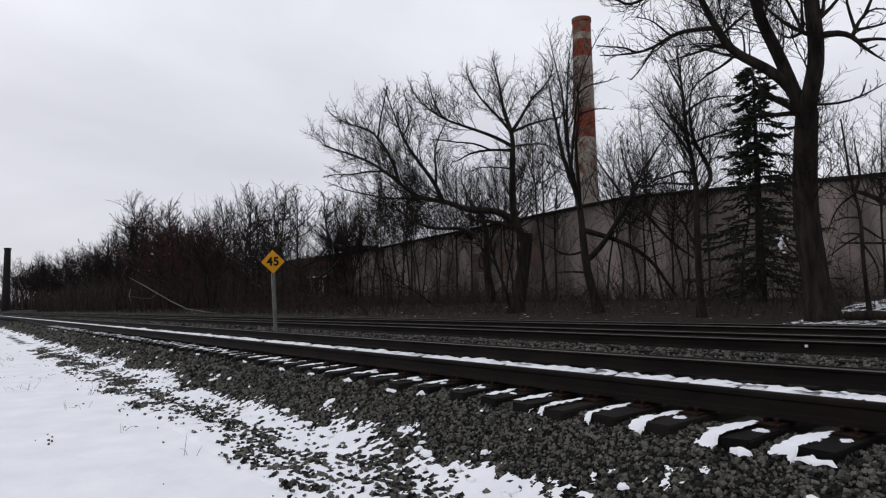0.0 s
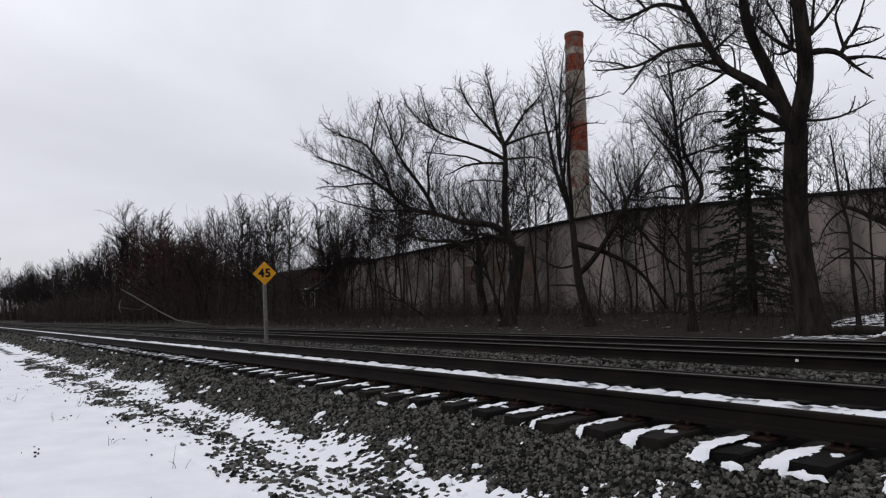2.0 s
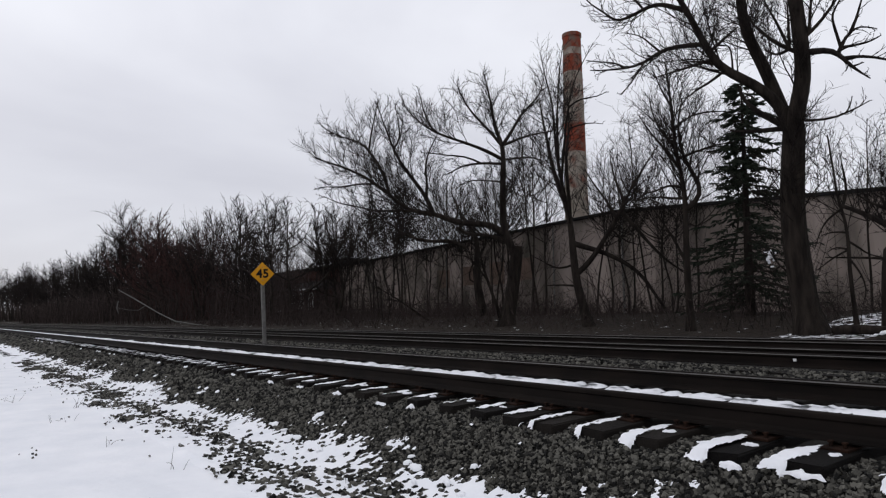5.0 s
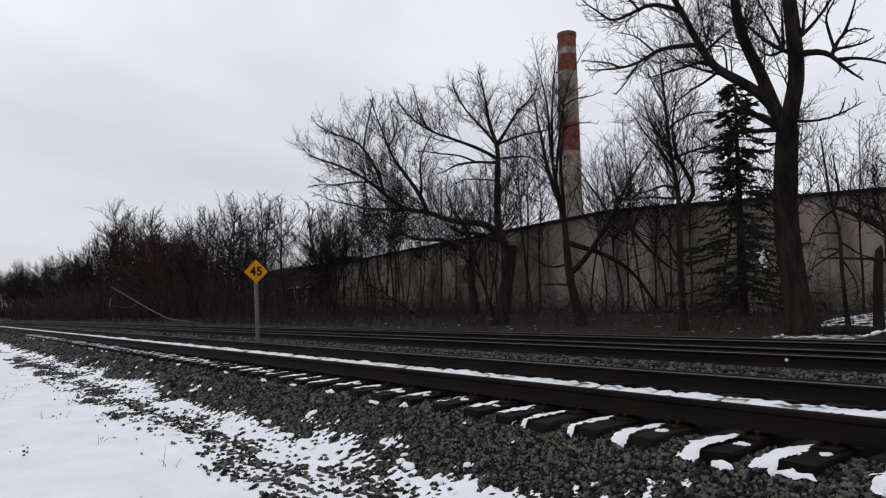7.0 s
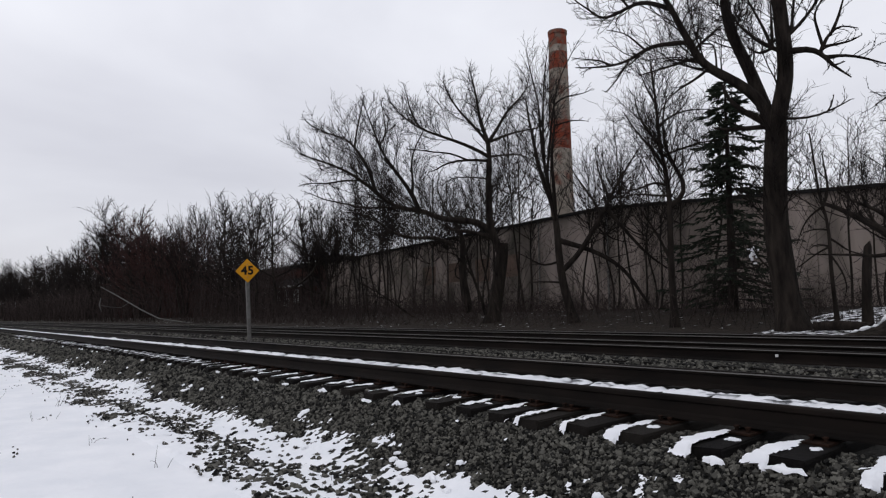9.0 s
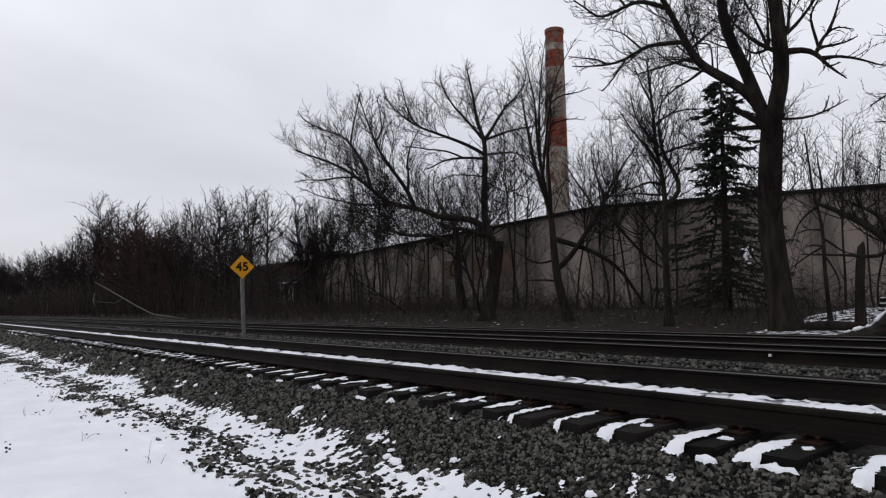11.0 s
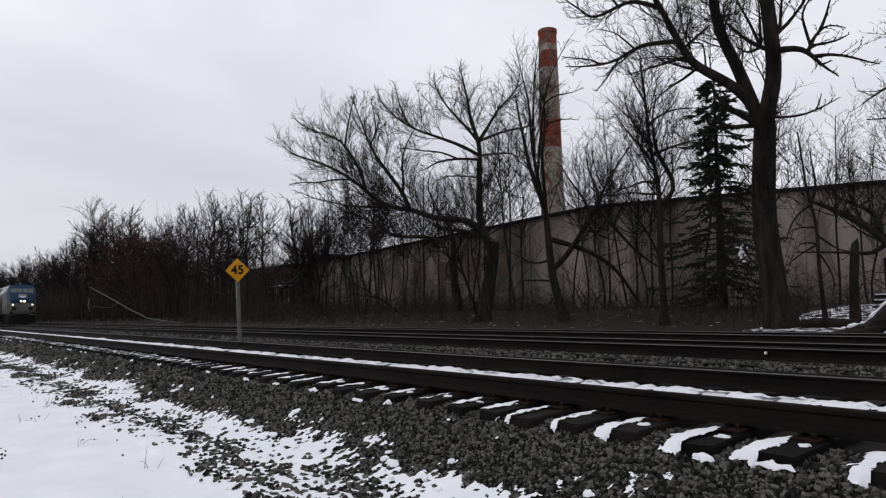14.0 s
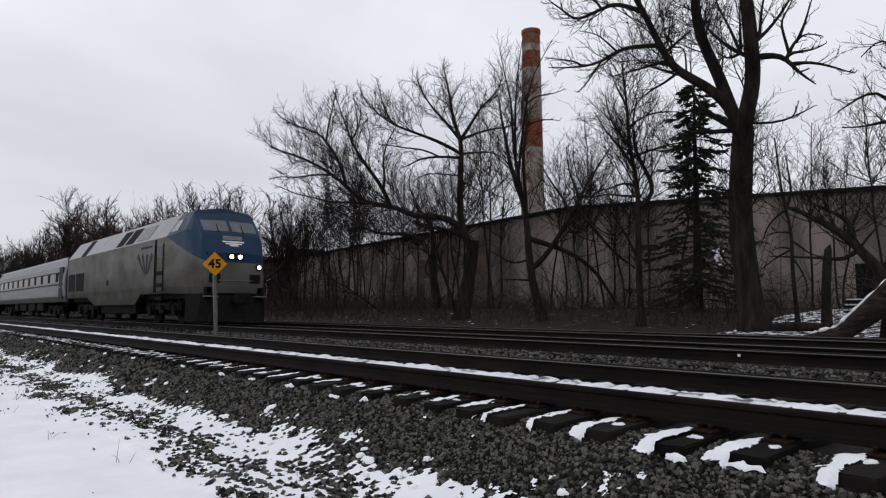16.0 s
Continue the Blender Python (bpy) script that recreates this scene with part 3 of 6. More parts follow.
# ---- factory, chimneys and brick house ----
def factory():
    y, left, right, ridge = 34.0, -64.0, 14.0, -27.7
    house = empty("factory_building", pose(0, 0, 0), label="long factory with weathered tan concrete walls and dark roof edge", category="factory")

    def top(x):
        return 8.15 - 0.0293 * (ridge - x) if x < ridge else 8.15 - 0.064 * (x - ridge)

    edges = [left + (right - left) * i / 18 for i in range(19)]
    edges[9 if abs(edges[9] - ridge) < abs(edges[8] - ridge) else 8] = ridge
    for i, (a, b) in enumerate(zip(edges, edges[1:])):
        bm = bmesh.new()
        g = 0.02
        f = [bm.verts.new(p) for p in ((a + g, y, 0.5), (b - g, y, 0.5), (b - g, y, top(b) - 0.04), (a + g, y, top(a) - 0.04))]
        k = [bm.verts.new((v.co.x, y + 0.3, v.co.z)) for v in f]
        bm.faces.new(f)
        bm.faces.new(k[::-1])
        for j in range(4):
            bm.faces.new((f[j], k[j], k[(j + 1) % 4], f[(j + 1) % 4]))
        part("wall_panel", bm, WALL, house)
    part("core", box(left + 0.1, right - 0.1, y + 0.2, y + 45, 0.5, 6.0), WALL, house)
    bm = bmesh.new()
    sec = []
    for x in (left - 0.2, ridge, right + 0.2):
        z = top(x)
        sec.append([bm.verts.new(p) for p in ((x, y - 0.22, z - 0.16), (x, y - 0.22, z + 0.015), (x, y + 46, z + 0.15), (x, y + 46, z - 0.02))])
    for s, t in zip(sec, sec[1:]):
        for j in range(4):
            bm.faces.new((s[j], s[(j + 1) % 4], t[(j + 1) % 4], t[j]))
    bm.faces.new(sec[0])
    bm.faces.new(sec[-1][::-1])
    part("roof", bm, ROOF, house, "dark overhanging roof edge")
    part("downpipe", tube((ridge + 0.4, y - 0.1, 0.9), (ridge + 0.4, y - 0.1, 7.9), 0.07), POST, house)
    for x in (-33.2, -45.5):
        part("downpipe", tube((x, y - 0.1, 0.9), (x, y - 0.1, top(x) - 0.1), 0.05), POST, house)
    part("loading_door", box(-11.6, -7.6, y - 0.05, y + 0.02, 1.0, 3.68, 0.02), BLACK, house, "dark loading door")
    for x0, x1, z0, z1 in ((-40.1, -38.4, 4.0, 5.7), (-43.4, -41.7, 4.1, 5.6), (-47.0, -45.2, 4.0, 5.5), (-36.9, -35.2, 4.2, 5.8)):
        part("infill", box(x0, x1, y - 0.006, y + 0.05, z0, z1, 0.004), INFILL, house, "walled-up opening in reddish blocks")
    for x in (-59.0, -52.5, -41.0, -34.8, -28.2, -21.5, -15.0):
        part("pilaster", box(x - 0.16, x + 0.16, y - 0.035, y + 0.05, 0.6, top(x) - 0.18, 0.01), WALL, house)


def banded_stack():
    x, y, high = -73.0, 80.0, 46.6
    stack = empty("chimney", pose(x, y, 0), label="tall round factory chimney with faded red and pale bands", category="chimney")

    def radius(z):
        return 2.12 - (2.12 - 1.42) * z / high

    cuts = [(0, 27.2, STACK_PALE), (27.2, 31.8, STACK_RED), (31.8, 40.2, STACK_PALE), (40.2, 43.0, STACK_RED), (43.0, 44.1, STACK_PALE), (44.1, 46.0, STACK_RED)]
    for a, b, m in cuts:
        bm = loft([[(radius(z) * cos(2 * pi * i / 32), radius(z) * sin(2 * pi * i / 32), z) for i in range(32)] for z in np.linspace(a, b, 5)])
        part("band", bm, m, stack, smooth=False)
    bm = tube((0, 0, 46.0), (0, 0, 46.6), 1.54, 1.54, 28)
    part("rim", bm, STACK_RED, stack)


def far_stack():
    s = empty("chimney", pose(-400, 21.3, 0), label="slender dark chimney far down the line", category="chimney")
    part("shaft", tube((0, 0, 0), (0, 0, 31.5), 1.9, 1.4, 20), ROOF, s)
    part("rim", tube((0, 0, 31.5), (0, 0, 32.4), 1.65, 1.65, 20), ROOF, s)


def arched_window(house, x, y, z, wide, high):
    """A pale frame with a round head round a dark pane, with a bar up the middle."""
    def ring(half, foot, rise):
        return [(-half, foot)] + [(-half * cos(pi * i / 10), rise + half * sin(pi * i / 10)) for i in range(11)] + [(half, foot)]
    outer, inner = ring(wide / 2, 0.0, high - wide / 2), ring(wide / 2 - 0.14, 0.14, high - wide / 2)
    bm = bmesh.new()
    rows = [[bm.verts.new((x + a, y + d, z + b)) for a, b in r] for r, d in ((outer, 0.0), (outer, -0.10), (inner, -0.10), (inner, 0.0))]
    n = len(outer)
    for r in range(4):
        for i in range(n):
            bm.faces.new((rows[r][i], rows[r][(i + 1) % n], rows[(r + 1) % 4][(i + 1) % n], rows[(r + 1) % 4][i]))
    w = part("window", bm, WHITE, house, "pale arched window frame")
    bm = bmesh.new()
    bm.faces.new([bm.verts.new((x + a, y - 0.03, z + b)) for a, b in inner])
    part("pane", bm, DARK_GLASS, w)
    part("bar", box(x - 0.05, x + 0.05, y - 0.09, y - 0.035, z + 0.13, z + high - 0.1), WHITE, w)


def brick_house():
    b = empty("brick_building", pose(-84, 40, 0), label="old red brick building with a low bay and pale arched windows", category="building")
    part("wall", box(-13, 9.0, 0, 14, 0.5, 7.9, 0.02), BRICK, b)
    part("roof", box(-13.3, 9.3, -0.3, 14.3, 7.9, 8.3, 0.05), ROOF, b)
    part("roof_block", box(5.2, 8.6, 0.6, 4.0, 8.3, 9.1, 0.03), ROOF, b)
    part("bay", box(-3.0, 6.2, -1.8, -0.01, 0.5, 5.3, 0.02), BRICK, b)
    bm = bmesh.new()
    prof = [(-2.2, 5.25), (-2.2, 5.4), (-0.02, 6.5), (-0.02, 5.3)]
    ends = [[bm.verts.new((x, p, q)) for p, q in prof] for x in (-3.3, 6.5)]
    for i in range(4):
        bm.faces.new((ends[0][i], ends[0][(i + 1) % 4], ends[1][(i + 1) % 4], ends[1][i]))
    bm.faces.new(ends[0])
    bm.faces.new(ends[1][::-1])
    part("bay_roof", bm, ROOF, b)
    part("eave", box(-3.3, 6.5, -2.26, -2.19, 5.2, 5.42, 0.01), WHITE, b, "pale painted eave")
    for x in (-1.7, 1.1, 3.9):
        arched_window(b, x, -1.8, 2.6, 1.35, 2.4)
    for x in (-10.5, -7.0):
        arched_window(b, x, 0.0, 2.6, 1.4, 2.8)


def snow_topped_boards():
    """Boards stacked before the loading door, with snow on them."""
    s = empty("board_stack", pose(-8.0, 24.0, 1.45), label="low stack of dark boards with snow on top", category="boards")
    for i in range(3):
        b = part("board", box(-0.5, 1.6, -0.3, 0.3, 0.03 + 0.17 * i, 0.13 + 0.17 * i, 0.01), TIE, s)
        b.matrix_basis = pose(0.03 * i, 0, 0, 0, 0, 3 * i)
        part("snow_cover", box(-0.48, 1.58, -0.31, 0.05, 0.132 + 0.17 * i, 0.165 + 0.17 * i, 0.012), SNOW, b, "white snow")
    for x in (-0.3, 1.3):
        part("bearer", box(x - 0.06, x + 0.06, -0.28, 0.28, -0.12, 0.03, 0.01), TIE, s)


factory()
snow_topped_boards()
banded_stack()
far_stack()
brick_house()


# ---- trees ----
class Wood:
    """Collects tapered tubes into one vertex and face list."""

    def __init__(self):
        self.v, self.f = [], []

    def tube(self, pts, radii, sides):
        k, a = len(self.v), None
        for i, p in enumerate(pts):
            d = (pts[min(i + 1, len(pts) - 1)] - pts[max(i - 1, 0)]).normalized()
            a = d.orthogonal().normalized() if a is None else (a - d * a.dot(d)).normalized()
            b = d.cross(a)
            r = radii[i]
            for j in range(sides):
                t = 2 * pi * j / sides
                q = p + a * (r * cos(t)) + b * (r * sin(t))
                self.v.append((q.x, q.y, q.z))
        for i in range(len(pts) - 1):
            for j in range(sides):
                m = (j + 1) % sides
                self.f.append((k + i * sides + j, k + i * sides + m, k + (i + 1) * sides + m, k + (i + 1) * sides + j))


def wander(rng, start, way, length, steps, bend, lift):
    """A branch that keeps curling one way, with a little jitter at each joint."""
    pts, d = [start], way.normalized()
    curl = Vector((rng.uniform(-1, 1), rng.uniform(-1, 1), rng.uniform(-1, 1))) * (bend * 2.2 / steps)
    for _ in range(steps):
        jitter = bend * 0.5
        d = (d + curl + Vector((rng.uniform(-jitter, jitter), rng.uniform(-jitter, jitter), rng.uniform(-jitter, jitter) + lift))).normalized()
        pts.append(pts[-1] + d * (length / steps))
    return pts


def sprout(rng, wood, pts, length, radius, level, dense, lift, thick, steps=(6, 4, 3)):
    """Side branches along a branch, down to twigs."""
    if level > 3:
        return
    count = max(2, int(length * dense[level - 1]))
    for i in range(count):
        s = 0.15 + 0.85 * (i + rng.random()) / count
        k = min(int(s * (len(pts) - 1)), len(pts) - 2)
        u = s * (len(pts) - 1) - k
        p = pts[k].lerp(pts[k + 1], u)
        d = (pts[k + 1] - pts[k]).normalized()
        side = d.orthogonal()
        side.rotate(Matrix.Rotation(rng.uniform(0, 2 * pi), 3, d))
        way = d * rng.uniform(0.5, 1.1) + side.normalized() * rng.uniform(0.45, 0.95) + Vector((0, 0, 0.18))
        if level == 1:
            n = min(length * rng.uniform(0.24, 0.55) * (1.15 - 0.88 * s), 2.3)
        else:
            n = length * rng.uniform(0.25, 0.6)
        r = max(radius * (1 - 0.6 * s) * (0.30 if level == 1 else 0.42), thick * (1.25, 1.0, 0.8)[level - 1])
        sub = wander(rng, p, way, n, steps[level - 1], (0.22, 0.26, 0.28)[level - 1], lift)
        wood.tube(sub, [r * (1 - 0.75 * j / (len(sub) - 1)) for j in range(len(sub))], (4, 3, 3)[level - 1])
        sprout(rng, wood, sub, n, r, level + 1, dense, lift, thick, steps)


def bare_tree(name, label, place, limbs, seed, dense=(3.4, 5.2, 6.5), lift=0.05, thick=0.0125, group="", twig=None, deep=0.5, steps=(6, 4, 3)):
    """A leafless tree; limbs are (radius at start, radius at end, [(across, up), ...]) in the plane that faces the viewer."""
    x, y, z = place
    turn = math.degrees(math.atan2(y, x)) - 90
    thing = empty(name, pose(x, y, z, 0, 0, turn), label=label, category="tree", group=group)
    rng = random.Random(seed)
    trunk, crown, grown = Wood(), Wood(), []
    for n, (r0, r1, line) in enumerate(limbs):
        depth, pts = rng.uniform(-deep, deep) * (1.0 if line[0][1] > 0.5 else 0.06) if n else 0.0, []
        total = sum(math.dist(a, b) for a, b in zip(line, line[1:]))
        run = 0.0
        near = min(grown, key=lambda q: (q.x - line[0][0]) ** 2 + (q.z - line[0][1]) ** 2) if grown and line[0][1] > 0.5 else Vector()
        for i, (a, b) in enumerate(line):
            run += math.dist(line[i - 1], (a, b)) if i else 0.0
            pts.append(Vector((a, near.y + depth * run * 0.5, b)))
        if grown and line[0][1] > 0.5 and math.hypot(near.x - pts[0].x, near.z - pts[0].z) < 0.6:
            pts[0] = near.copy()
        fine = []
        for p, q in zip(pts, pts[1:]):
            m = max(2, int((q - p).length / 0.35))
            fine += [p.lerp(q, j / m) + (Vector([rng.uniform(-0.02, 0.02) for _ in range(3)]) if j else Vector()) for j in range(m)]
        fine.append(pts[-1])
        # soften the corners between the given points
        for _ in range(2):
            fine = [fine[0]] + [fine[j - 1] * 0.25 + fine[j] * 0.5 + fine[j + 1] * 0.25 for j in range(1, len(fine) - 1)] + [fine[-1]]
        grown += fine
        radii = [r0 + (r1 - r0) * j / (len(fine) - 1) for j in range(len(fine))]
        if n == 0:
            radii = [r * (1 + 0.5 * max(0.0, 1 - q.z / 0.7)) for r, q in zip(radii, fine)]
        trunk.tube(fine, radii, 12 if r0 > 0.2 else 7)
        if r1 < 0.3:
            sprout(rng, crown, fine[len(fine) // 6 if n else len(fine) // 3:], total * 0.8, min(r0, 0.12), 1, dense, lift, thick, steps)
    mesh_object("trunk", trunk.v, trunk.f, BARK, thing, smooth=True)
    mesh_object("crown", crown.v, crown.f, twig or TWIG, thing)
    return thing


def free_limbs(seed, high, spread, stems, stout=0.018, low=2):
    """Limbs of a tree in the belt of woods: stems that part low and curve up, with crooked side limbs."""
    rng = random.Random(seed)
    limbs = []
    for s in range(stems):
        lean = rng.uniform(-0.08, 0.08) + (s - (stems - 1) / 2) * 0.20
        h = high * rng.uniform(0.78, 1.0)
        line, sway = [(s * 0.15, 0.0)], rng.uniform(-0.3, 0.3)
        for i in range(1, 9):
            line.append((line[-1][0] + lean * h / 8 * (1.5 - i / 7) + sway * sin(i * 1.3 + s) + rng.uniform(-0.12, 0.12), h * i / 8))
        limbs.append((stout * high, 0.015, line))
        for i in range(6):
            k = rng.randrange(low, 7)
            p, side = line[k], 1 if i % 2 else -1
            n = spread * rng.uniform(0.5, 1.0) * (1.15 - k / 9)
            limb = [p]
            for j in range(1, 5):
                limb.append((limb[-1][0] + side * n / 4 * (1.2 - j * 0.2) + rng.uniform(-0.15, 0.15), limb[-1][1] + n / 4 * (0.35 + 0.22 * j) + rng.uniform(-0.15, 0.15)))
            limbs.append((stout * 0.42 * high, 0.012, limb))
    return limbs


COTTONWOOD = bare_tree("tree", "huge bare cottonwood with a massive forked trunk", (-9.12, 18.7, 0.95), [
    (0.36, 0.29, [(0.2, -0.09), (0.08, 0.63), (0.01, 1.54), (-0.07, 2.31), (-0.11, 3.09), (-0.07, 4.02), (-0.01, 4.88), (0.04, 5.51), (0.07, 5.71)]),
    (0.24, 0.17, [(0.04, 5.46), (0.1, 5.91), (0.21, 6.39), (0.37, 7.0), (0.37, 7.7), (0.33, 8.42), (0.29, 9.07), (0.23, 9.58), (0.19, 9.81)]),
    (0.13, 0.05, [(0.27, 9.36), (0.12, 9.75), (0.02, 10.35), (0.11, 11.28)]),
    (0.13, 0.05, [(0.3, 9.35), (0.6, 9.66), (0.77, 10.2), (0.75, 11.28)]),
    (0.2, 0.12, [(-0.03, 5.4), (-0.13, 6.04), (-0.36, 6.81), (-0.66, 7.78), (-0.9, 8.4), (-1.08, 9.09), (-1.12, 9.77), (-1.14, 10.44), (-1.28, 11.3)]),
    (0.17, 0.05, [(-0.13, 6.0), (-0.31, 6.45), (-0.62, 6.84), (-1.2, 7.25), (-1.6, 7.52), (-1.83, 7.81), (-2.06, 8.29), (-2.25, 8.7), (-2.45, 9.26), (-2.72, 9.77), (-3.0, 10.28), (-3.28, 10.88)]),
    (0.1, 0.03, [(-0.24, 5.77), (-0.64, 6.13), (-1.03, 6.46), (-1.22, 6.78), (-1.27, 7.07)]),
    (0.08, 0.03, [(-0.24, 5.7), (-0.72, 5.79), (-1.11, 5.79), (-1.58, 5.91)]),
    (0.075, 0.014, [(-2.22, 8.32), (-2.85, 8.37), (-3.26, 8.32), (-3.69, 8.01), (-4.28, 7.92), (-4.8, 7.97), (-5.33, 8.06)]),
    (0.035, 0.012, [(-4.37, 7.97), (-4.53, 8.16), (-4.97, 8.22), (-5.41, 8.35)]),
    (0.03, 0.01, [(-3.74, 7.98), (-4.13, 7.37), (-4.43, 7.1)]),
    (0.035, 0.01, [(-3.34, 8.33), (-3.66, 8.71), (-3.82, 8.92), (-4.33, 9.11)]),
    (0.075, 0.014, [(-2.57, 9.29), (-2.97, 9.55), (-3.29, 9.66), (-3.63, 9.6), (-4.15, 9.39), (-4.53, 9.37), (-4.8, 9.76), (-5.27, 10.1), (-5.39, 10.35)]),
    (0.04, 0.012, [(-3.63, 9.6), (-3.95, 10.03), (-4.37, 10.35), (-4.48, 10.7)]),
    (0.05, 0.02, [(-1.82, 8.11), (-1.47, 8.39), (-1.16, 8.59)]),
    (0.03, 0.012, [(-1.38, 7.38), (-1.37, 8.26), (-1.57, 8.38), (-1.91, 8.38)]),
    (0.05, 0.012, [(-1.9, 7.69), (-2.56, 7.76), (-3.2, 7.71), (-3.62, 7.68)]),
    (0.045, 0.012, [(-1.82, 7.37), (-2.08, 7.13), (-2.39, 7.06), (-2.56, 6.78), (-2.91, 6.83)]),
    (0.05, 0.012, [(-1.81, 7.59), (-2.16, 7.82), (-2.47, 7.93), (-2.79, 7.9)]),
    (0.07, 0.02, [(0.12, 7.81), (-0.26, 8.08), (-0.5, 8.41), (-0.82, 8.76), (-0.91, 9.07)]),
    (0.05, 0.012, [(0.09, 7.92), (-0.17, 8.65), (-0.48, 9.28), (-0.59, 9.81)]),
    (0.05, 0.012, [(0.09, 7.99), (0.07, 8.68), (0.07, 9.11)]),
    (0.05, 0.014, [(0.12, 7.78), (-0.17, 7.75), (-0.39, 7.82), (-0.58, 8.03)]),
    (0.1, 0.016, [(0.55, 7.8), (0.93, 7.72), (1.22, 7.54), (1.39, 7.27), (1.62, 7.03), (1.9, 6.75)]),
    (0.06, 0.012, [(1.25, 7.58), (1.36, 7.9), (1.51, 8.08), (1.73, 8.25), (2.14, 8.08)]),
    (0.05, 0.012, [(1.51, 8.05), (1.68, 8.4), (1.78, 8.8), (1.92, 9.19)]),
    (0.045, 0.012, [(1.32, 7.73), (1.13, 8.35), (1.08, 8.57), (1.34, 8.88), (1.48, 9.27)]),
    (0.05, 0.012, [(1.37, 7.54), (1.81, 7.41), (2.27, 7.24), (2.61, 7.08), (2.86, 6.99)]),
    (0.04, 0.012, [(1.35, 7.71), (1.77, 7.7), (2.0, 7.76), (2.21, 7.87)]),
    (0.03, 0.01, [(1.51, 7.18), (1.69, 7.17), (1.78, 7.2)]),
    (0.06, 0.014, [(0.51, 7.93), (0.76, 8.35), (1.09, 8.71), (1.41, 9.15), (1.51, 9.41)]),
    (0.05, 0.012, [(0.51, 8.11), (0.62, 8.72), (0.68, 9.28), (0.87, 9.6)]),
    (0.04, 0.012, [(0.33, 5.88), (0.85, 5.79), (1.34, 5.94), (1.64, 6.06), (1.85, 6.18)]),
    (0.025, 0.01, [(1.33, 5.93), (1.42, 6.13), (1.48, 6.4)]),
    (0.03, 0.01, [(-0.36, 1.55), (-0.56, 1.95), (-0.68, 2.31), (-0.81, 2.51)]),
    (0.03, 0.01, [(-0.31, 2.01), (-0.74, 1.72), (-1.09, 1.89), (-1.26, 2.05)]),
    (0.04, 0.01, [(-0.28, 1.25), (-0.68, 1.49), (-1.03, 1.57), (-1.31, 1.66)])], 23, dense=(5.8, 7.2, 7.5), thick=0.0105)
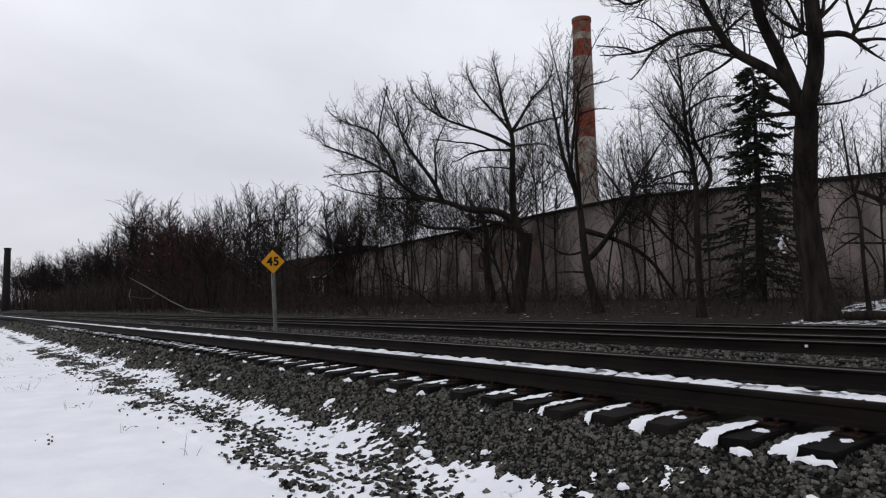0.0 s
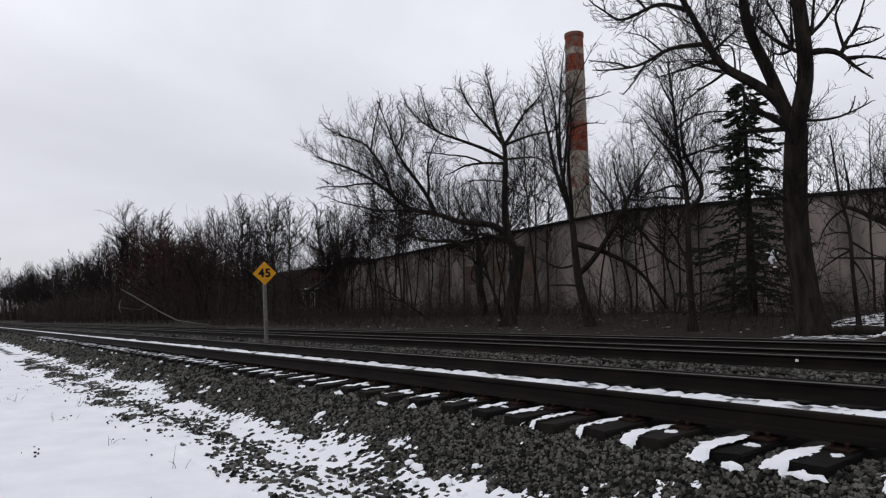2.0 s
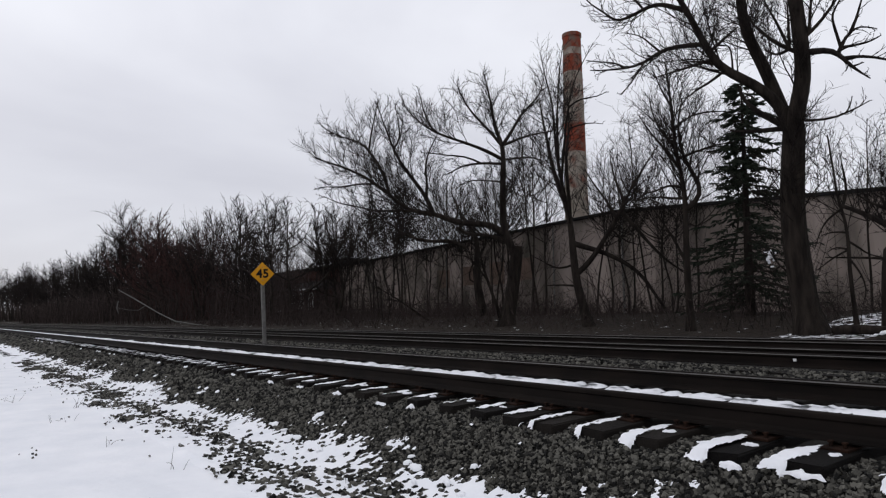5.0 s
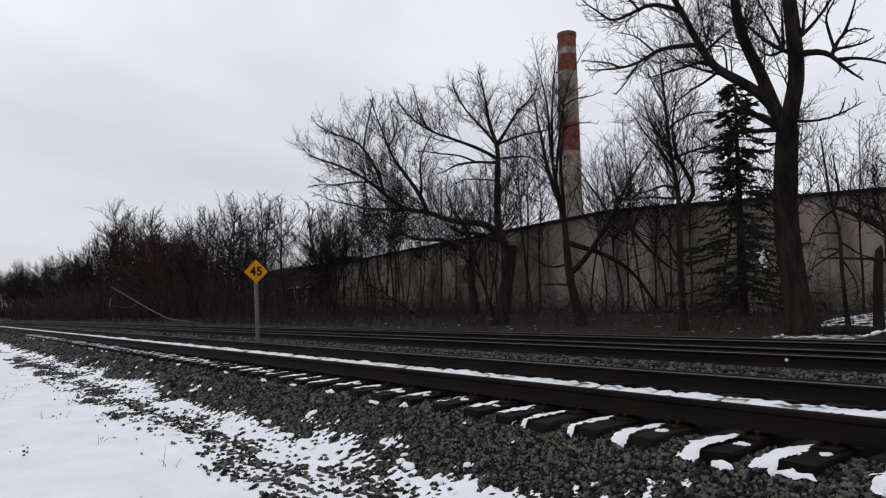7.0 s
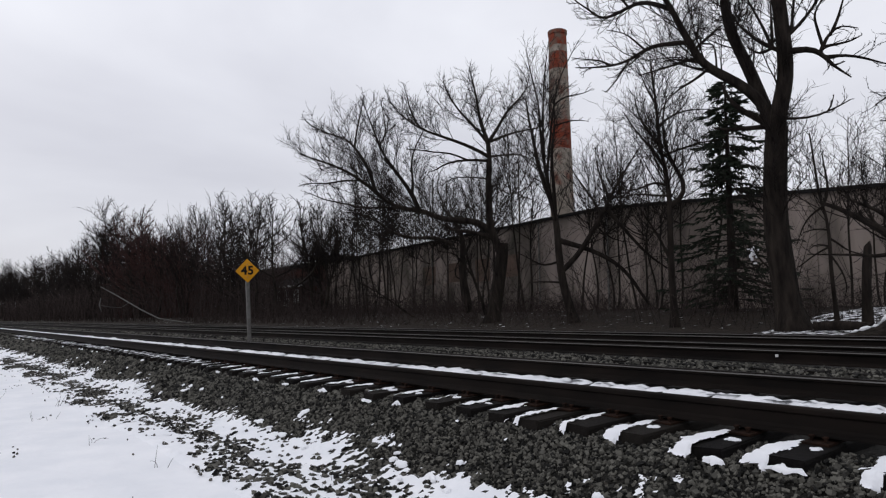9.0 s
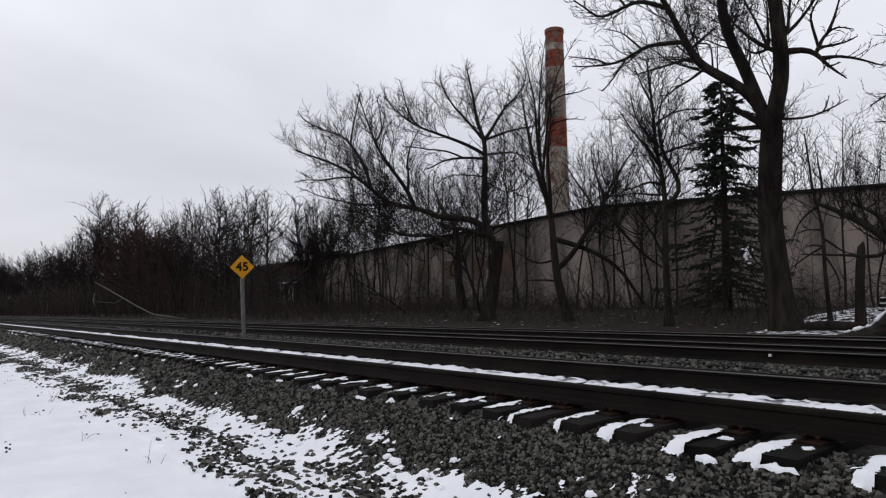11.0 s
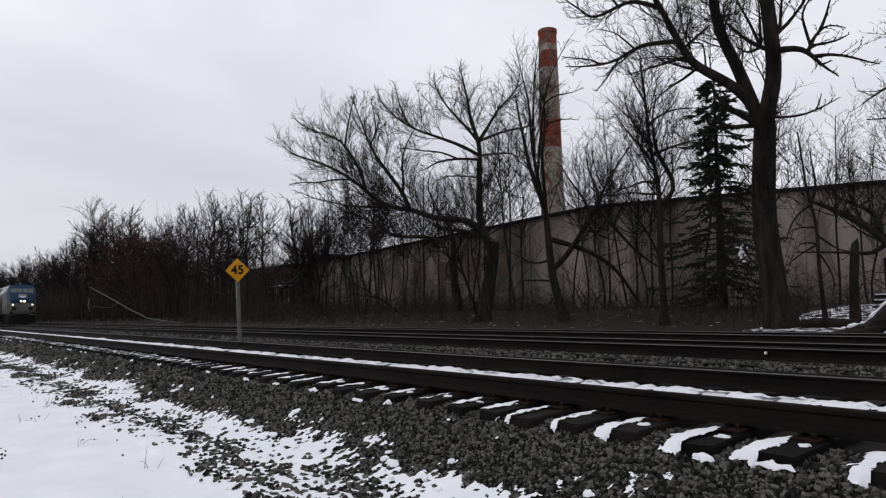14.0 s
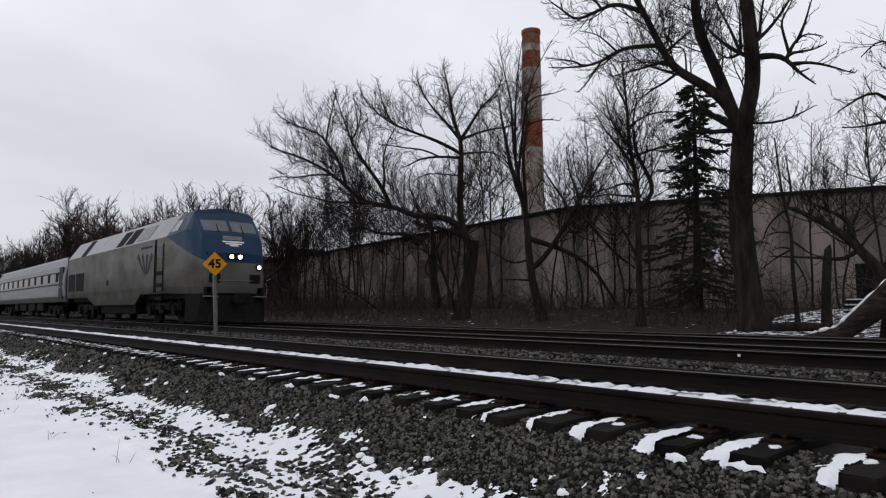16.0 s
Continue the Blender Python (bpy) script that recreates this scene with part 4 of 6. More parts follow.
bare_tree("tree", "bare old willow with a short thick trunk and wide sweeping limbs", (-23.04, 20.5, 1.0), [
    (0.34, 0.27, [(-0.05, -0.05), (0.05, 0.63), (0.21, 1.4), (0.36, 2.46), (0.5, 3.24), (0.51, 3.73)]),
    (0.2, 0.12, [(0.44, 3.05), (0.13, 3.94), (-0.08, 4.53), (-0.09, 5.43), (-0.06, 6.62), (-0.04, 7.42)]),
    (0.13, 0.016, [(-0.03, 6.82), (-0.01, 7.6), (-0.05, 8.34), (-0.23, 8.8), (-0.47, 9.6), (-0.51, 10.27), (-0.66, 10.95), (-0.76, 11.49), (-0.88, 11.95)]),
    (0.09, 0.014, [(-0.05, 8.26), (0.29, 8.78), (0.61, 9.38), (0.96, 9.95), (1.48, 10.33), (1.83, 10.99), (1.89, 11.52)]),
    (0.08, 0.014, [(-0.08, 8.34), (-0.53, 8.94), (-0.99, 9.49), (-1.46, 10.04), (-1.71, 10.53), (-2.02, 11.0), (-2.15, 11.68)]),
    (0.07, 0.014, [(0.08, 8.34), (0.8, 8.63), (1.57, 8.79), (2.21, 8.75), (2.47, 9.11)]),
    (0.05, 0.014, [(0.07, 7.76), (1.3, 7.75), (1.85, 7.5), (2.17, 7.02)]),
    (0.09, 0.016, [(-0.14, 7.61), (-0.8, 8.1), (-1.53, 8.39), (-2.31, 8.68), (-3.22, 9.03), (-3.75, 9.44), (-4.35, 10.0), (-4.62, 10.55)]),
    (0.07, 0.014, [(-0.2, 7.43), (-1.02, 7.55), (-2.0, 7.5), (-2.45, 7.14), (-2.84, 7.1)]),
    (0.05, 0.014, [(-1.02, 7.82), (-1.79, 7.92), (-2.57, 7.89), (-3.23, 8.09), (-3.75, 8.08)]),
    (0.04, 0.012, [(-0.11, 6.64), (-1.03, 6.71), (-1.81, 6.65), (-2.2, 6.22)]),
    (0.17, 0.03, [(0.03, 4.23), (-0.49, 4.67), (-1.18, 4.82), (-1.95, 4.78), (-2.6, 5.03), (-3.17, 5.3), (-4.02, 5.34), (-4.63, 5.62), (-5.2, 6.16), (-5.86, 6.7), (-6.53, 7.15), (-7.28, 7.49), (-8.14, 7.78), (-8.68, 7.98)]),
    (0.12, 0.05, [(0.01, 4.02), (-0.55, 4.21), (-1.19, 4.33), (-1.78, 4.34), (-2.19, 4.68)]),
    (0.11, 0.014, [(-3.17, 5.27), (-3.5, 5.99), (-4.02, 6.71), (-4.62, 7.47), (-5.02, 8.23), (-5.2, 8.87), (-5.47, 9.58), (-5.69, 10.32)]),
    (0.07, 0.014, [(-3.47, 5.86), (-3.44, 6.51), (-3.57, 7.12), (-3.46, 7.83), (-3.09, 8.49), (-2.7, 9.14)]),
    (0.09, 0.014, [(-5.2, 6.16), (-5.39, 6.9), (-5.73, 7.63), (-6.22, 8.31), (-6.54, 8.7), (-7.29, 8.89), (-7.88, 9.15), (-8.48, 9.55)]),
    (0.05, 0.012, [(-6.22, 8.37), (-6.11, 9.25), (-5.9, 10.06), (-5.79, 10.73)]),
    (0.07, 0.014, [(-4.02, 5.34), (-4.94, 5.47), (-5.86, 5.36), (-6.66, 5.66), (-7.45, 5.73), (-8.13, 6.09)]),
    (0.1, 0.02, [(-1.78, 3.74), (-2.6, 4.14), (-3.25, 3.98), (-3.95, 4.09), (-4.63, 4.36), (-4.94, 4.71), (-5.47, 4.98), (-6.12, 5.18), (-6.79, 5.61)]),
    (0.05, 0.012, [(-6.0, 6.76), (-6.79, 6.78), (-7.59, 6.59), (-8.27, 6.76), (-8.88, 6.65)]),
    (0.05, 0.012, [(-2.34, 5.0), (-2.02, 5.43), (-2.33, 5.96), (-2.46, 6.49), (-2.24, 7.09)]),
    (0.05, 0.012, [(-4.94, 8.28), (-4.62, 8.8), (-4.78, 9.48), (-4.94, 10.43)]),
    (0.05, 0.012, [(-3.22, 9.03), (-3.56, 9.71), (-3.66, 10.38), (-3.87, 11.07)])], 11, dense=(5.4, 7.0, 7.5), thick=0.0105)
bare_tree("tree", "tall slender bare tree with several leaning stems", (-18.36, 20.0, 1.0), [
    (0.2, 0.03, [(0.43, 0.06), (0.32, 0.57), (0.1, 1.33), (-0.05, 2.18), (-0.12, 3.03), (-0.18, 4.23), (-0.36, 5.11), (-0.72, 6.08), (-0.87, 6.7), (-0.97, 7.5), (-1.17, 8.31), (-1.23, 9.12)]),
    (0.09, 0.016, [(-0.18, 4.19), (-0.2, 5.1), (-0.25, 5.97), (-0.31, 6.85), (-0.11, 7.89), (-0.15, 9.13)]),
    (0.12, 0.016, [(0.06, 2.01), (0.56, 2.67), (1.09, 3.5), (1.58, 4.37), (1.88, 4.83), (2.15, 5.5), (2.68, 6.24), (3.03, 6.82)]),
    (0.07, 0.014, [(1.58, 4.42), (1.27, 4.99), (0.67, 5.83), (0.44, 6.37)]),
    (0.06, 0.014, [(1.88, 4.83), (1.66, 5.52), (1.43, 6.05), (1.38, 6.92)]),
    (0.09, 0.03, [(1.61, 4.63), (2.1, 4.12), (2.72, 3.35), (3.34, 2.62), (3.96, 2.23)]),
    (0.12, 0.05, [(-0.09, 3.24), (0.42, 3.25), (0.83, 3.13), (1.4, 2.89), (2.04, 2.54), (2.59, 2.02), (2.96, 1.34), (3.3, 0.84)]),
    (0.05, 0.014, [(-0.05, 2.43), (-0.7, 2.37), (-1.12, 2.64), (-1.71, 2.96)]),
    (0.05, 0.014, [(0.11, 1.67), (-0.64, 1.81), (-1.31, 1.79)]),
    (0.04, 0.012, [(1.27, 3.83), (1.9, 3.3), (2.72, 3.23)]),
    (0.09, 0.012, [(-0.16, 4.31), (-0.44, 5.67), (-0.67, 7.05), (-0.78, 9.38), (-1.09, 10.81), (-1.29, 11.96)]),
    (0.06, 0.012, [(-0.47, 6.13), (-0.22, 8.41), (0.03, 9.67), (0.43, 10.46), (0.9, 11.24)]),
    (0.06, 0.012, [(-0.59, 6.59), (-0.59, 8.67), (-0.49, 10.29), (-0.28, 11.64)]),
    (0.04, 0.01, [(-0.14, 8.87), (0.31, 9.19), (1.06, 9.07), (1.37, 9.28)]),
    (0.04, 0.01, [(-0.01, 7.94), (0.59, 8.18), (1.2, 8.05)])], 31, dense=(3.5, 5.0, 5.8), thick=0.0098)
bare_tree("tree", "thin straight bare tree beside the track", (-12.73, 19.0, 1.0), [
    (0.13, 0.03, [(-0.02, -0.09), (-0.04, 0.96), (-0.06, 2.12), (-0.03, 3.46), (-0.02, 4.37), (-0.07, 4.83), (-0.2, 5.58), (-0.27, 6.23), (-0.28, 6.89), (-0.35, 7.74), (-0.42, 8.7)]),
    (0.09, 0.02, [(-0.02, 3.97), (0.58, 4.33), (0.32, 4.98), (-0.01, 5.56), (-0.12, 6.13), (-0.15, 6.78), (0.04, 7.51)]),
    (0.05, 0.012, [(-0.14, 5.29), (-0.55, 5.89), (-0.97, 6.39), (-1.3, 7.0)]),
    (0.05, 0.012, [(-0.25, 6.04), (-0.7, 6.55), (-0.94, 7.24), (-1.0, 7.82)]),
    (0.05, 0.012, [(-0.13, 5.57), (0.48, 5.79), (0.93, 5.9), (1.56, 5.97)]),
    (0.04, 0.012, [(-0.26, 6.6), (0.27, 7.01), (0.95, 7.03), (1.44, 6.94)]),
    (0.05, 0.012, [(-0.05, 4.15), (-0.52, 4.31), (-1.04, 4.47), (-1.48, 4.32)]),
    (0.05, 0.012, [(-0.06, 4.65), (-0.5, 4.77), (-0.86, 4.52), (-1.3, 4.46), (-1.56, 4.66)]),
    (0.05, 0.012, [(-0.06, 2.2), (-0.4, 3.03), (-0.89, 3.78), (-1.22, 4.36)]),
    (0.04, 0.012, [(-0.32, 7.36), (-0.64, 7.97), (-0.8, 8.56)])], 41, dense=(5.0, 6.2, 6.5), thick=0.0088)
bare_tree("tree", "slim bare sapling growing by the wall", (-7.99, 19.0, 1.05), [
    (0.06, 0.02, [(0.08, -0.16), (0.04, 0.47), (-0.0, 1.11), (-0.02, 1.75), (-0.01, 2.18), (-0.01, 2.61), (-0.06, 3.11), (-0.16, 3.39), (-0.22, 3.94), (-0.23, 4.38), (-0.29, 4.89), (-0.32, 5.28)]),
    (0.045, 0.014, [(0.13, 3.26), (0.07, 3.75), (-0.02, 4.25), (-0.05, 4.7)]),
    (0.035, 0.012, [(-0.01, 2.32), (0.23, 2.23), (0.41, 2.01), (0.78, 1.94)]),
    (0.03, 0.01, [(-0.03, 2.26), (-0.35, 2.03), (-0.65, 1.77), (-0.81, 1.67)]),
    (0.03, 0.01, [(-0.01, 2.7), (-0.37, 2.69), (-0.62, 2.59)]),
    (0.035, 0.01, [(-0.16, 3.28), (-0.43, 3.07), (-0.64, 2.76), (-0.78, 2.3)]),
    (0.03, 0.01, [(-0.01, 2.29), (-0.29, 2.3), (-0.49, 2.15)]),
    (0.03, 0.01, [(0.08, 1.91), (0.25, 1.53), (0.33, 1.16), (0.27, 0.89)])], 43, dense=(3.6, 4.6, 5.4), thick=0.009)
bare_tree("tree", "bare tree with a thick arching limb", (-5.17, 17.5, 1.0), [
    (0.17, 0.04, [(-0.13, -0.04), (-0.12, 0.62), (-0.18, 1.25), (-0.32, 1.56), (-0.58, 1.85), (-0.76, 2.13), (-1.1, 2.47), (-1.46, 2.69), (-1.95, 3.01), (-2.15, 3.09)]),
    (0.07, 0.014, [(-0.74, 2.11), (-0.73, 2.5), (-0.97, 2.75), (-1.24, 2.91), (-1.57, 3.08), (-1.77, 3.29)]),
    (0.04, 0.012, [(-1.22, 2.93), (-1.27, 3.17), (-1.4, 3.21)]),
    (0.03, 0.01, [(-0.64, 2.03), (-0.4, 2.34), (-0.16, 2.62)]),
    (0.035, 0.01, [(-1.1, 2.47), (-1.19, 2.76), (-1.23, 2.95)]),
    (0.06, 0.014, [(-0.71, 1.87), (-0.97, 1.72), (-1.33, 1.81), (-1.75, 1.85), (-2.52, 1.9)]),
    (0.03, 0.01, [(-0.74, 2.45), (-0.61, 2.86), (-0.57, 3.13)]),
    (0.1, 0.014, [(0.15, 1.21), (0.26, 3.35), (0.23, 5.03), (0.06, 5.85), (-0.38, 5.95), (-0.73, 5.75), (-1.02, 5.61)]),
    (0.05, 0.012, [(0.23, 5.03), (-0.09, 5.11), (-0.42, 5.0), (-0.92, 5.05)]),
    (0.06, 0.012, [(0.27, 4.25), (0.34, 6.05), (0.18, 7.15), (-0.15, 7.16), (-0.45, 6.82)])], 61, dense=(3.2, 4.4, 5.0), thick=0.009)
bare_tree("tree", "leaning bare trunk in a clump of willows", (-27.34, 20.0, 1.05), [
    (0.22, 0.08, [(2.12, 0.6), (1.93, 1.56), (1.79, 2.64), (1.81, 3.5), (1.88, 4.37), (1.46, 5.13), (1.04, 5.58)]),
    (0.05, 0.014, [(1.78, 2.42), (1.35, 2.22), (1.42, 2.97), (1.75, 3.29)])], 47, thick=0.0115)
bare_tree("tree", "crooked bare trunk in a clump of willows", (-23.68, 19.5, 1.05), [
    (0.09, 0.03, [(0.88, 0.49), (0.66, 1.26), (0.29, 2.24), (0.11, 2.92), (-0.02, 3.61)]),
    (0.05, 0.014, [(0.29, 2.24), (-0.09, 2.73), (-0.46, 3.32), (-1.24, 3.29)])], 53, thick=0.011)
bare_tree("tree", "bare tree at the end of the factory wall", (-44.0, 21.5, 1.05), [
    (0.16, 0.03, [(1.23, 0.07), (1.5, 0.87), (1.7, 1.95), (1.71, 3.03), (1.57, 3.85), (1.24, 4.8), (0.98, 5.76), (0.58, 6.85), (0.31, 7.94)]),
    (0.1, 0.02, [(-0.88, 2.38), (-0.22, 2.78), (0.44, 3.31), (0.97, 4.12), (1.38, 5.35), (1.92, 6.31), (2.2, 7.55)]),
    (0.06, 0.014, [(1.71, 2.89), (2.45, 3.36), (3.12, 3.91)]),
    (0.06, 0.014, [(1.11, 4.53), (0.31, 4.67), (-0.22, 5.21), (-0.62, 6.02)])], 59, dense=(3.2, 4.6, 5.4), thick=0.014)
bare_tree("tree", "thin fallen tree leaning over the brush", (-33.0, 19.5, 1.05), [
    (0.07, 0.012, [(4.13, -0.08), (3.32, 0.17), (2.26, 0.94), (1.52, 1.49), (0.56, 2.04), (-0.28, 2.53), (-0.49, 3.22)]),
    (0.03, 0.01, [(1.62, 1.46), (0.56, 1.66), (-0.18, 1.57)]),
    (0.03, 0.01, [(0.78, 1.93), (0.04, 2.31), (-0.6, 2.53)])], 67, dense=(2.6, 4.0, 5.0), thick=0.012)


def caught_snow(tree, across, up):
    """A ragged clump of snow held by twigs beside the trunk."""
    rng, verts, faces = np.random.default_rng(9), [], []
    for k in range(22):
        c = np.array([across, -0.05, up]) + rng.normal(0, 1, 3) * (0.06, 0.05, 0.11)
        v = ICO_V * rng.uniform(0.018, 0.05, (12, 1)) * rng.uniform(0.6, 1.4, 3) + c
        faces += (ICO_F + 12 * k).tolist()
        verts += v.tolist()
    tagged(mesh_object("snow_clump", verts, faces, SNOW, tree, smooth=True), "white snow caught in twigs", kind="stuff")


caught_snow(COTTONWOOD, -0.69, 2.22)


def stump():
    s = empty("tree_stump", pose(-7.22, 19.0, 1.0), label="broken dark trunk standing without branches", category="tree stump")
    w = Wood()
    w.tube([Vector((0, 0, -0.1)), Vector((0.01, 0, 0.6)), Vector((0.03, 0, 1.2)), Vector((0.08, 0, 1.75)), Vector((0.12, 0, 2.15)), Vector((0.17, 0.02, 2.3))],
           [0.17, 0.12, 0.11, 0.11, 0.09, 0.01], 12)
    mesh_object("trunk", w.v, w.f, BARK, s, smooth=True)


def fallen_trunk():
    s = empty("fallen_tree", pose(-5.9, 16.9, 0.95), label="thick fallen trunk with snow along its upper side", category="fallen tree")
    line = [Vector(p) for p in ((-1.5, 0.1, -0.12), (-0.8, 0.05, 0.0), (-0.2, 0, 0.12), (0.4, 0, 0.62), (1.1, -0.05, 1.22), (2.2, -0.1, 2.0))]
    w = Wood()
    w.tube(line, [0.08, 0.12, 0.18, 0.25, 0.32, 0.32], 12)
    mesh_object("trunk", w.v, w.f, OLD_BARK, s, smooth=True)
    w, rng = Wood(), random.Random(2)
    pts, radii = [], []
    for p, q, r, r2 in zip(line[1:], line[2:], (0.12, 0.18, 0.25, 0.32), (0.18, 0.25, 0.32, 0.32)):
        for j in range(9):
            u = j / 9
            pts.append(p.lerp(q, u) + Vector((-0.10 - 0.02 * rng.random(), -0.05 + rng.uniform(-0.03, 0.03), (r + (r2 - r) * u) * 0.9)))
            radii.append(rng.choice((0.006, 0.02, 0.035, 0.045, 0.05)))
    w.tube(pts, radii, 8)
    mesh_object("snow_cover", w.v, w.f, SNOW, s, "white snow")


def pale_log():
    s = empty("fallen_log", pose(-60.72, 19.0, 1.05, 0, 0, math.degrees(math.atan2(19.0, -60.72)) - 90), label="thin pale barkless log leaning in the brush", category="log")
    w = Wood()
    w.tube([Vector(p) for p in ((0.3, 0, 0.0), (-1.2, 0, 0.2), (-2.57, 0, 0.45), (-3.95, 0, 1.2), (-6.0, 0, 2.5), (-7.1, 0, 3.15))], [0.04, 0.05, 0.06, 0.055, 0.045, 0.02], 8)
    w.tube([Vector(p) for p in ((-4.9, 0, 1.8), (-5.5, 0, 1.4), (-6.3, 0, 1.45), (-7.1, 0, 1.6))], [0.02, 0.012, 0.012, 0.01], 6)
    w.tube([Vector(p) for p in ((-7.05, 0, 2.2), (-7.15, 0, 1.6), (-7.0, 0.1, 1.1))], [0.03, 0.05, 0.02], 6)
    mesh_object("log", w.v, w.f, POST, s, smooth=True)


def spruce(place, high, seed):
    s = empty("spruce", pose(*place), label="dark green spruce with drooping boughs behind the bare trees", category="conifer")
    rng = random.Random(seed)
    w = Wood()
    w.tube([Vector((0, 0, 0)), Vector((0.05, 0, high * 0.5)), Vector((0.1, 0, high))], [0.2, 0.12, 0.02], 8)
    leaves = Wood()
    z = 1.0
    while z < high - 0.1:
        n = 2.75 * (1 - z / high) ** 0.62 + 0.15
        for _ in range(rng.choice((4, 5, 6))):
            a, m = rng.uniform(0, 2 * pi), n * rng.uniform(0.3, 1.15)
            out = Vector((cos(a), sin(a), 0))
            pts = [Vector((0.1 * z / high, 0, z)) + out * (m * u) + Vector((0, 0, m * (0.12 * u - 0.42 * u * u + (0.18 if u == 1 else 0)))) for u in (0, 0.35, 0.7, 1.0)]
            w.tube(pts, [0.03, 0.022, 0.014, 0.006], 4)
            for k in range(int((10 + m * 24) * (1.0 if z > 5.0 else 0.55))):
                u = rng.uniform(0.15, 1.0)
                i = min(int(u * 3), 2)
                p = pts[i].lerp(pts[i + 1], u * 3 - i)
                side = Vector((-sin(a), cos(a), 0)) * rng.choice((-1, 1))
                d = (out * rng.uniform(0.3, 1) + side * rng.uniform(0.2, 1.0) + Vector((0, 0, rng.uniform(-0.7, 0.1)))).normalized()
                q = p + d * rng.uniform(0.16, 0.34)
                leaves.tube([p, p.lerp(q, 0.5), q], [0.012, 0.034, 0.006], 4)
        z += rng.uniform(0.16, 0.30)
    mesh_object("trunk", w.v, w.f, BARK, s)
    mesh_object("needles", leaves.v, leaves.f, NEEDLE, s)


def short_log():
    s = empty("fallen_log", pose(-7.5, 18.3, 1.12), label="short dark log lying in the snow", category="log")
    w = Wood()
    w.tube([Vector((-0.75, 0.1, 0.04)), Vector((-0.74, 0.1, 0.04)), Vector((0, 0, 0.07)), Vector((0.69, -0.05, 0.03)), Vector((0.7, -0.05, 0.03))], [0.01, 0.11, 0.12, 0.11, 0.01], 10)
    mesh_object("log", w.v, w.f, BARK, s, smooth=True)


stump()
short_log()
fallen_trunk()
pale_log()
spruce((-13.6, 24.0, 1.0), 9.35, 3)


